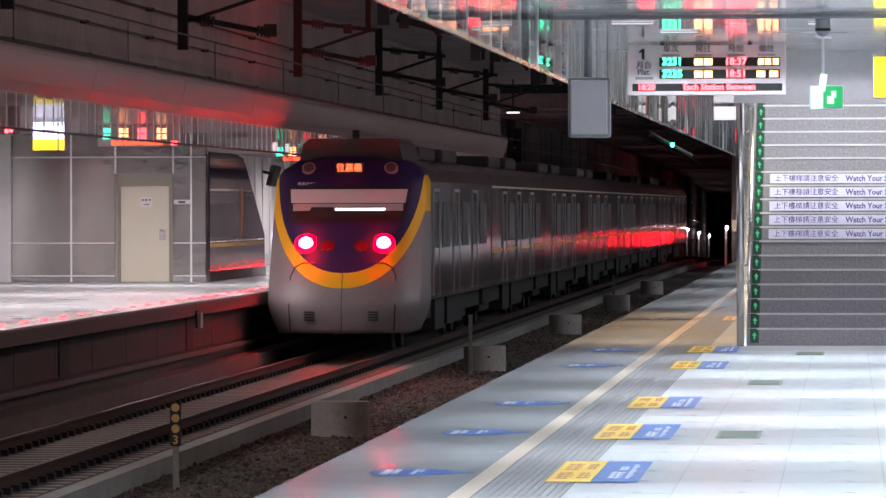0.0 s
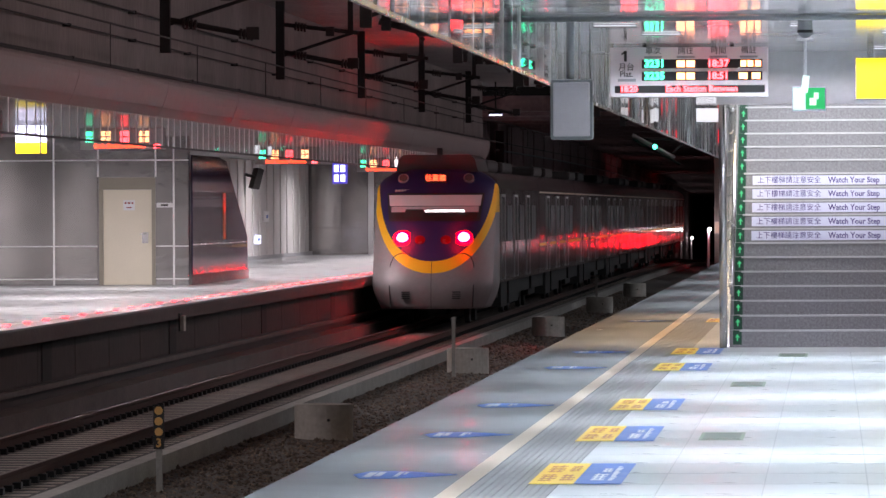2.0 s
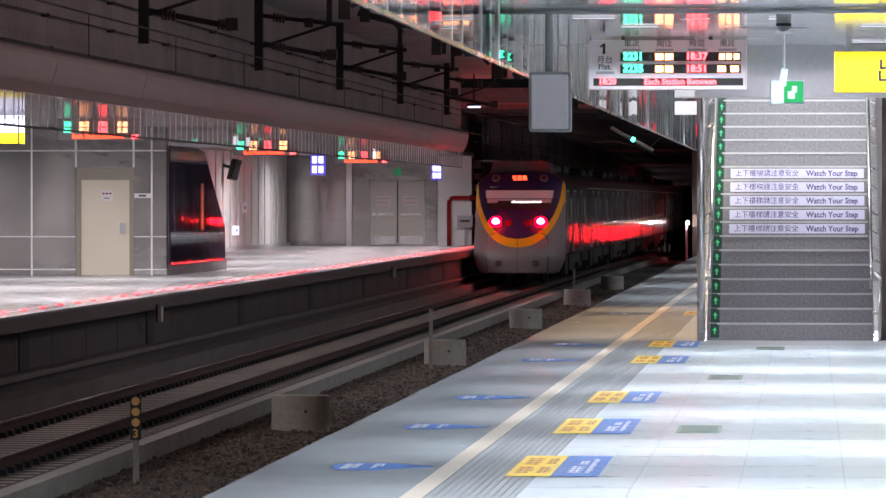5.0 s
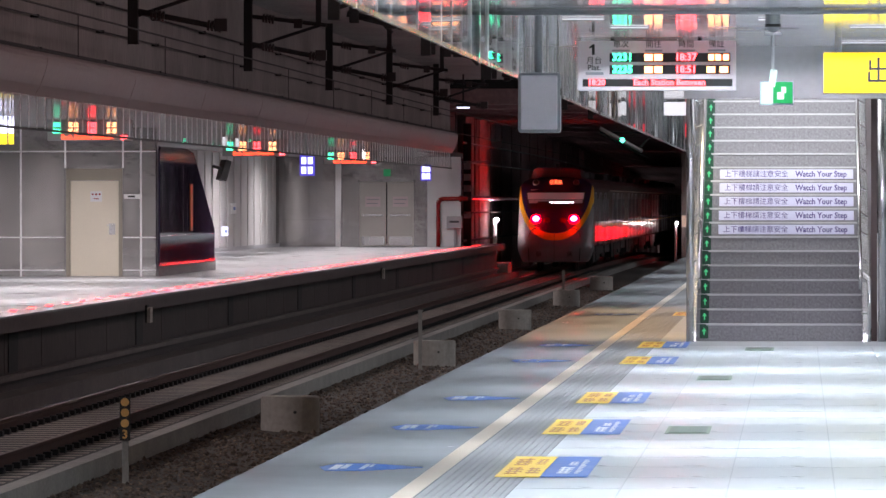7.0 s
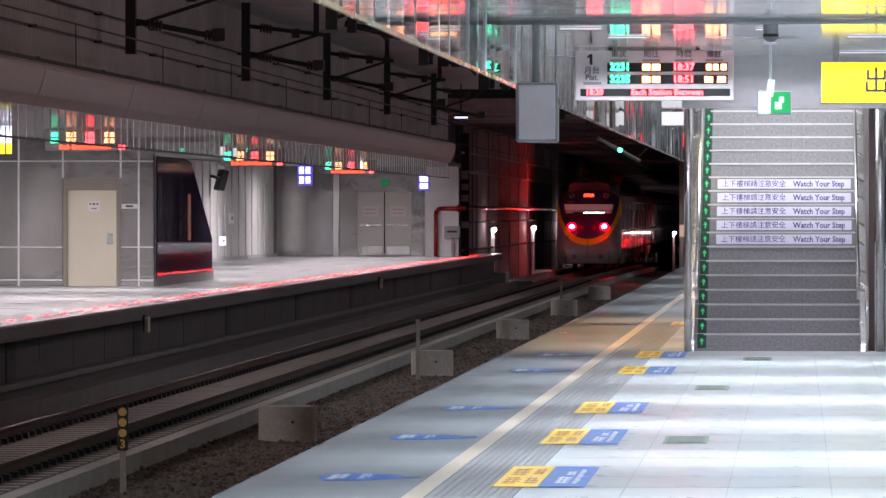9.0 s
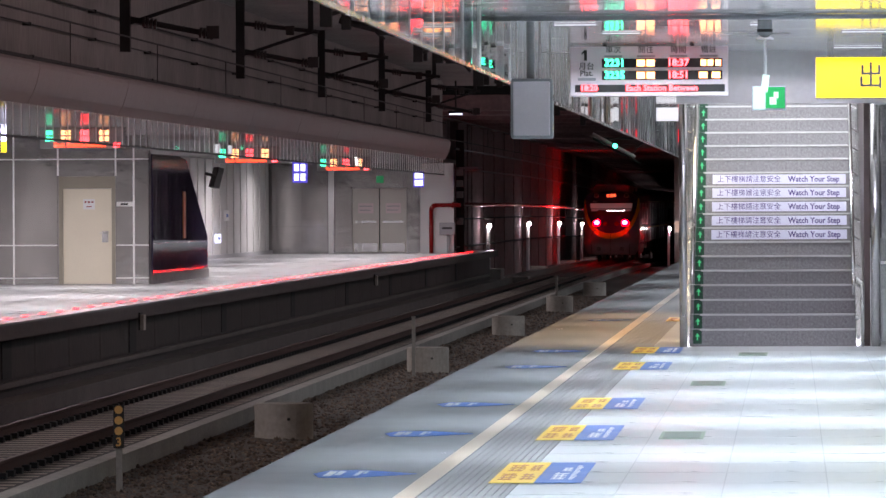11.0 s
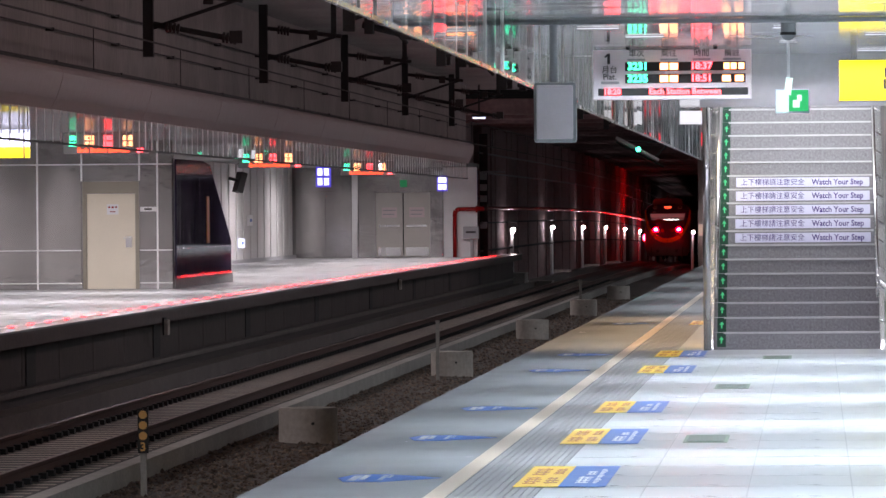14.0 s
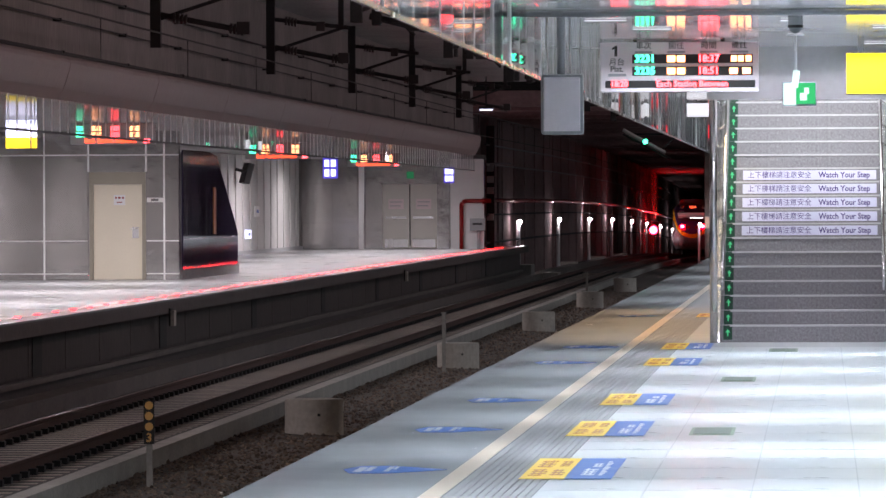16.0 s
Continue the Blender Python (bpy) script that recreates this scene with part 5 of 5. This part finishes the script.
M_SLEEPER = surface("sleeper_concrete", srgb(146, 134, 124), 0.8, scale=2, vary=0.2, fine=20, bump=0.2)
M_BLOCK = surface("block_concrete", srgb(172, 165, 156), 0.85, scale=2.5, vary=0.22, fine=14, bump=0.3)
M_STONES = surface("ballast_stones", srgb(100, 86, 76), 0.9, scale=9, vary=0.5, fine=40, bump=0.4)
M_AMBER = surface("amber_disc", srgb(214, 164, 96), 0.4, scale=6, vary=0.1)
M_DUCT = surface("duct_paint", srgb(140, 128, 126), 0.5, scale=1.0, vary=0.12, fine=8)
M_PALETUBE = surface("dull_tube_paint", grey(0.4), 0.35, scale=4, vary=0.1)
M_INSUL = surface("grey_insulator", srgb(48, 42, 41), 0.5, scale=6, vary=0.2)
# red-brown tint puts some of the tunnel's red light into the concrete
M_TUNNEL = surface("tunnel_concrete", srgb(124, 100, 100), 0.85, scale=0.5, vary=0.35, fine=6, bump=0.2, stretch=(1, 0.3, 1))
L_REDFILL = glowing("fill_red", (1.0, 0.004, 0.010, 1), 80.0)
L_EDGE = glowing("edge_red", (1.0, 0.006, 0.008, 1), 50.0)
L_CREAMGLOW = glowing("cream_panel_glow", (1.0, 0.72, 0.55, 1), 0.35)
L_SOFTRED = glowing("soft_red_face", (1.0, 0.05, 0.07, 1), 1.6)
L_SIGNAL = glowing("signal_green", (0.03, 1.0, 0.50, 1), 9.0)
L_TUNNEL = glowing("tunnel_white", (1.0, 0.88, 0.90, 1), 190.0)
def vary_by_island(m, spread):
    """Each loose piece of the mesh gets its own shade."""
    nt = m.node_tree
    b = nt.nodes["Principled BSDF"]
    src = b.inputs["Base Color"].links[0].from_socket
    geo, mr, mul = nt.nodes.new("ShaderNodeNewGeometry"), nt.nodes.new("ShaderNodeMapRange"), nt.nodes.new("ShaderNodeVectorMath")
    mr.inputs[3].default_value, mr.inputs[4].default_value = 1 - spread, 1 + spread
    mul.operation = "SCALE"
    nt.links.new(geo.outputs["Random Per Island"], mr.inputs[0])
    nt.links.new(src, mul.inputs[0])
    nt.links.new(mr.outputs[0], mul.inputs["Scale"])
    nt.links.new(mul.outputs[0], b.inputs["Base Color"])


vary_by_island(M_STONES, 0.6)
trackbed()
trackside()
overhead()
tunnel()


# ---- tiles of the near floor ----
def floor_tiles():
    fl = bpy.data.objects["floor"]
    tile = mesh_of("tile", boxes((0.004, 0.008, 0.0, 0.596, 1.192, 0.0035)), M_TILE)
    for j in range(25):
        for i in range(12):
            o = new("tile", tile)
            o.parent = fl
            o.matrix_local = pose(-1.598 + 0.6 * i, 28 + 1.2 * j, -0.0005)


M_TILE = M_FLOOR
floor_tiles()


# ---- what moves ----
def motions():
    rows = []
    for k in range(33):
        t = k * 0.5
        y = (((0.002056 * t - 0.057634) * t + 0.77738) * t + 11.7391) * t + 97.39
        rows.append((t, pose(TRACK_X, y, RAIL_Z + 0.04 - drop(y + 6))))
    walk(train, rows)


motions()
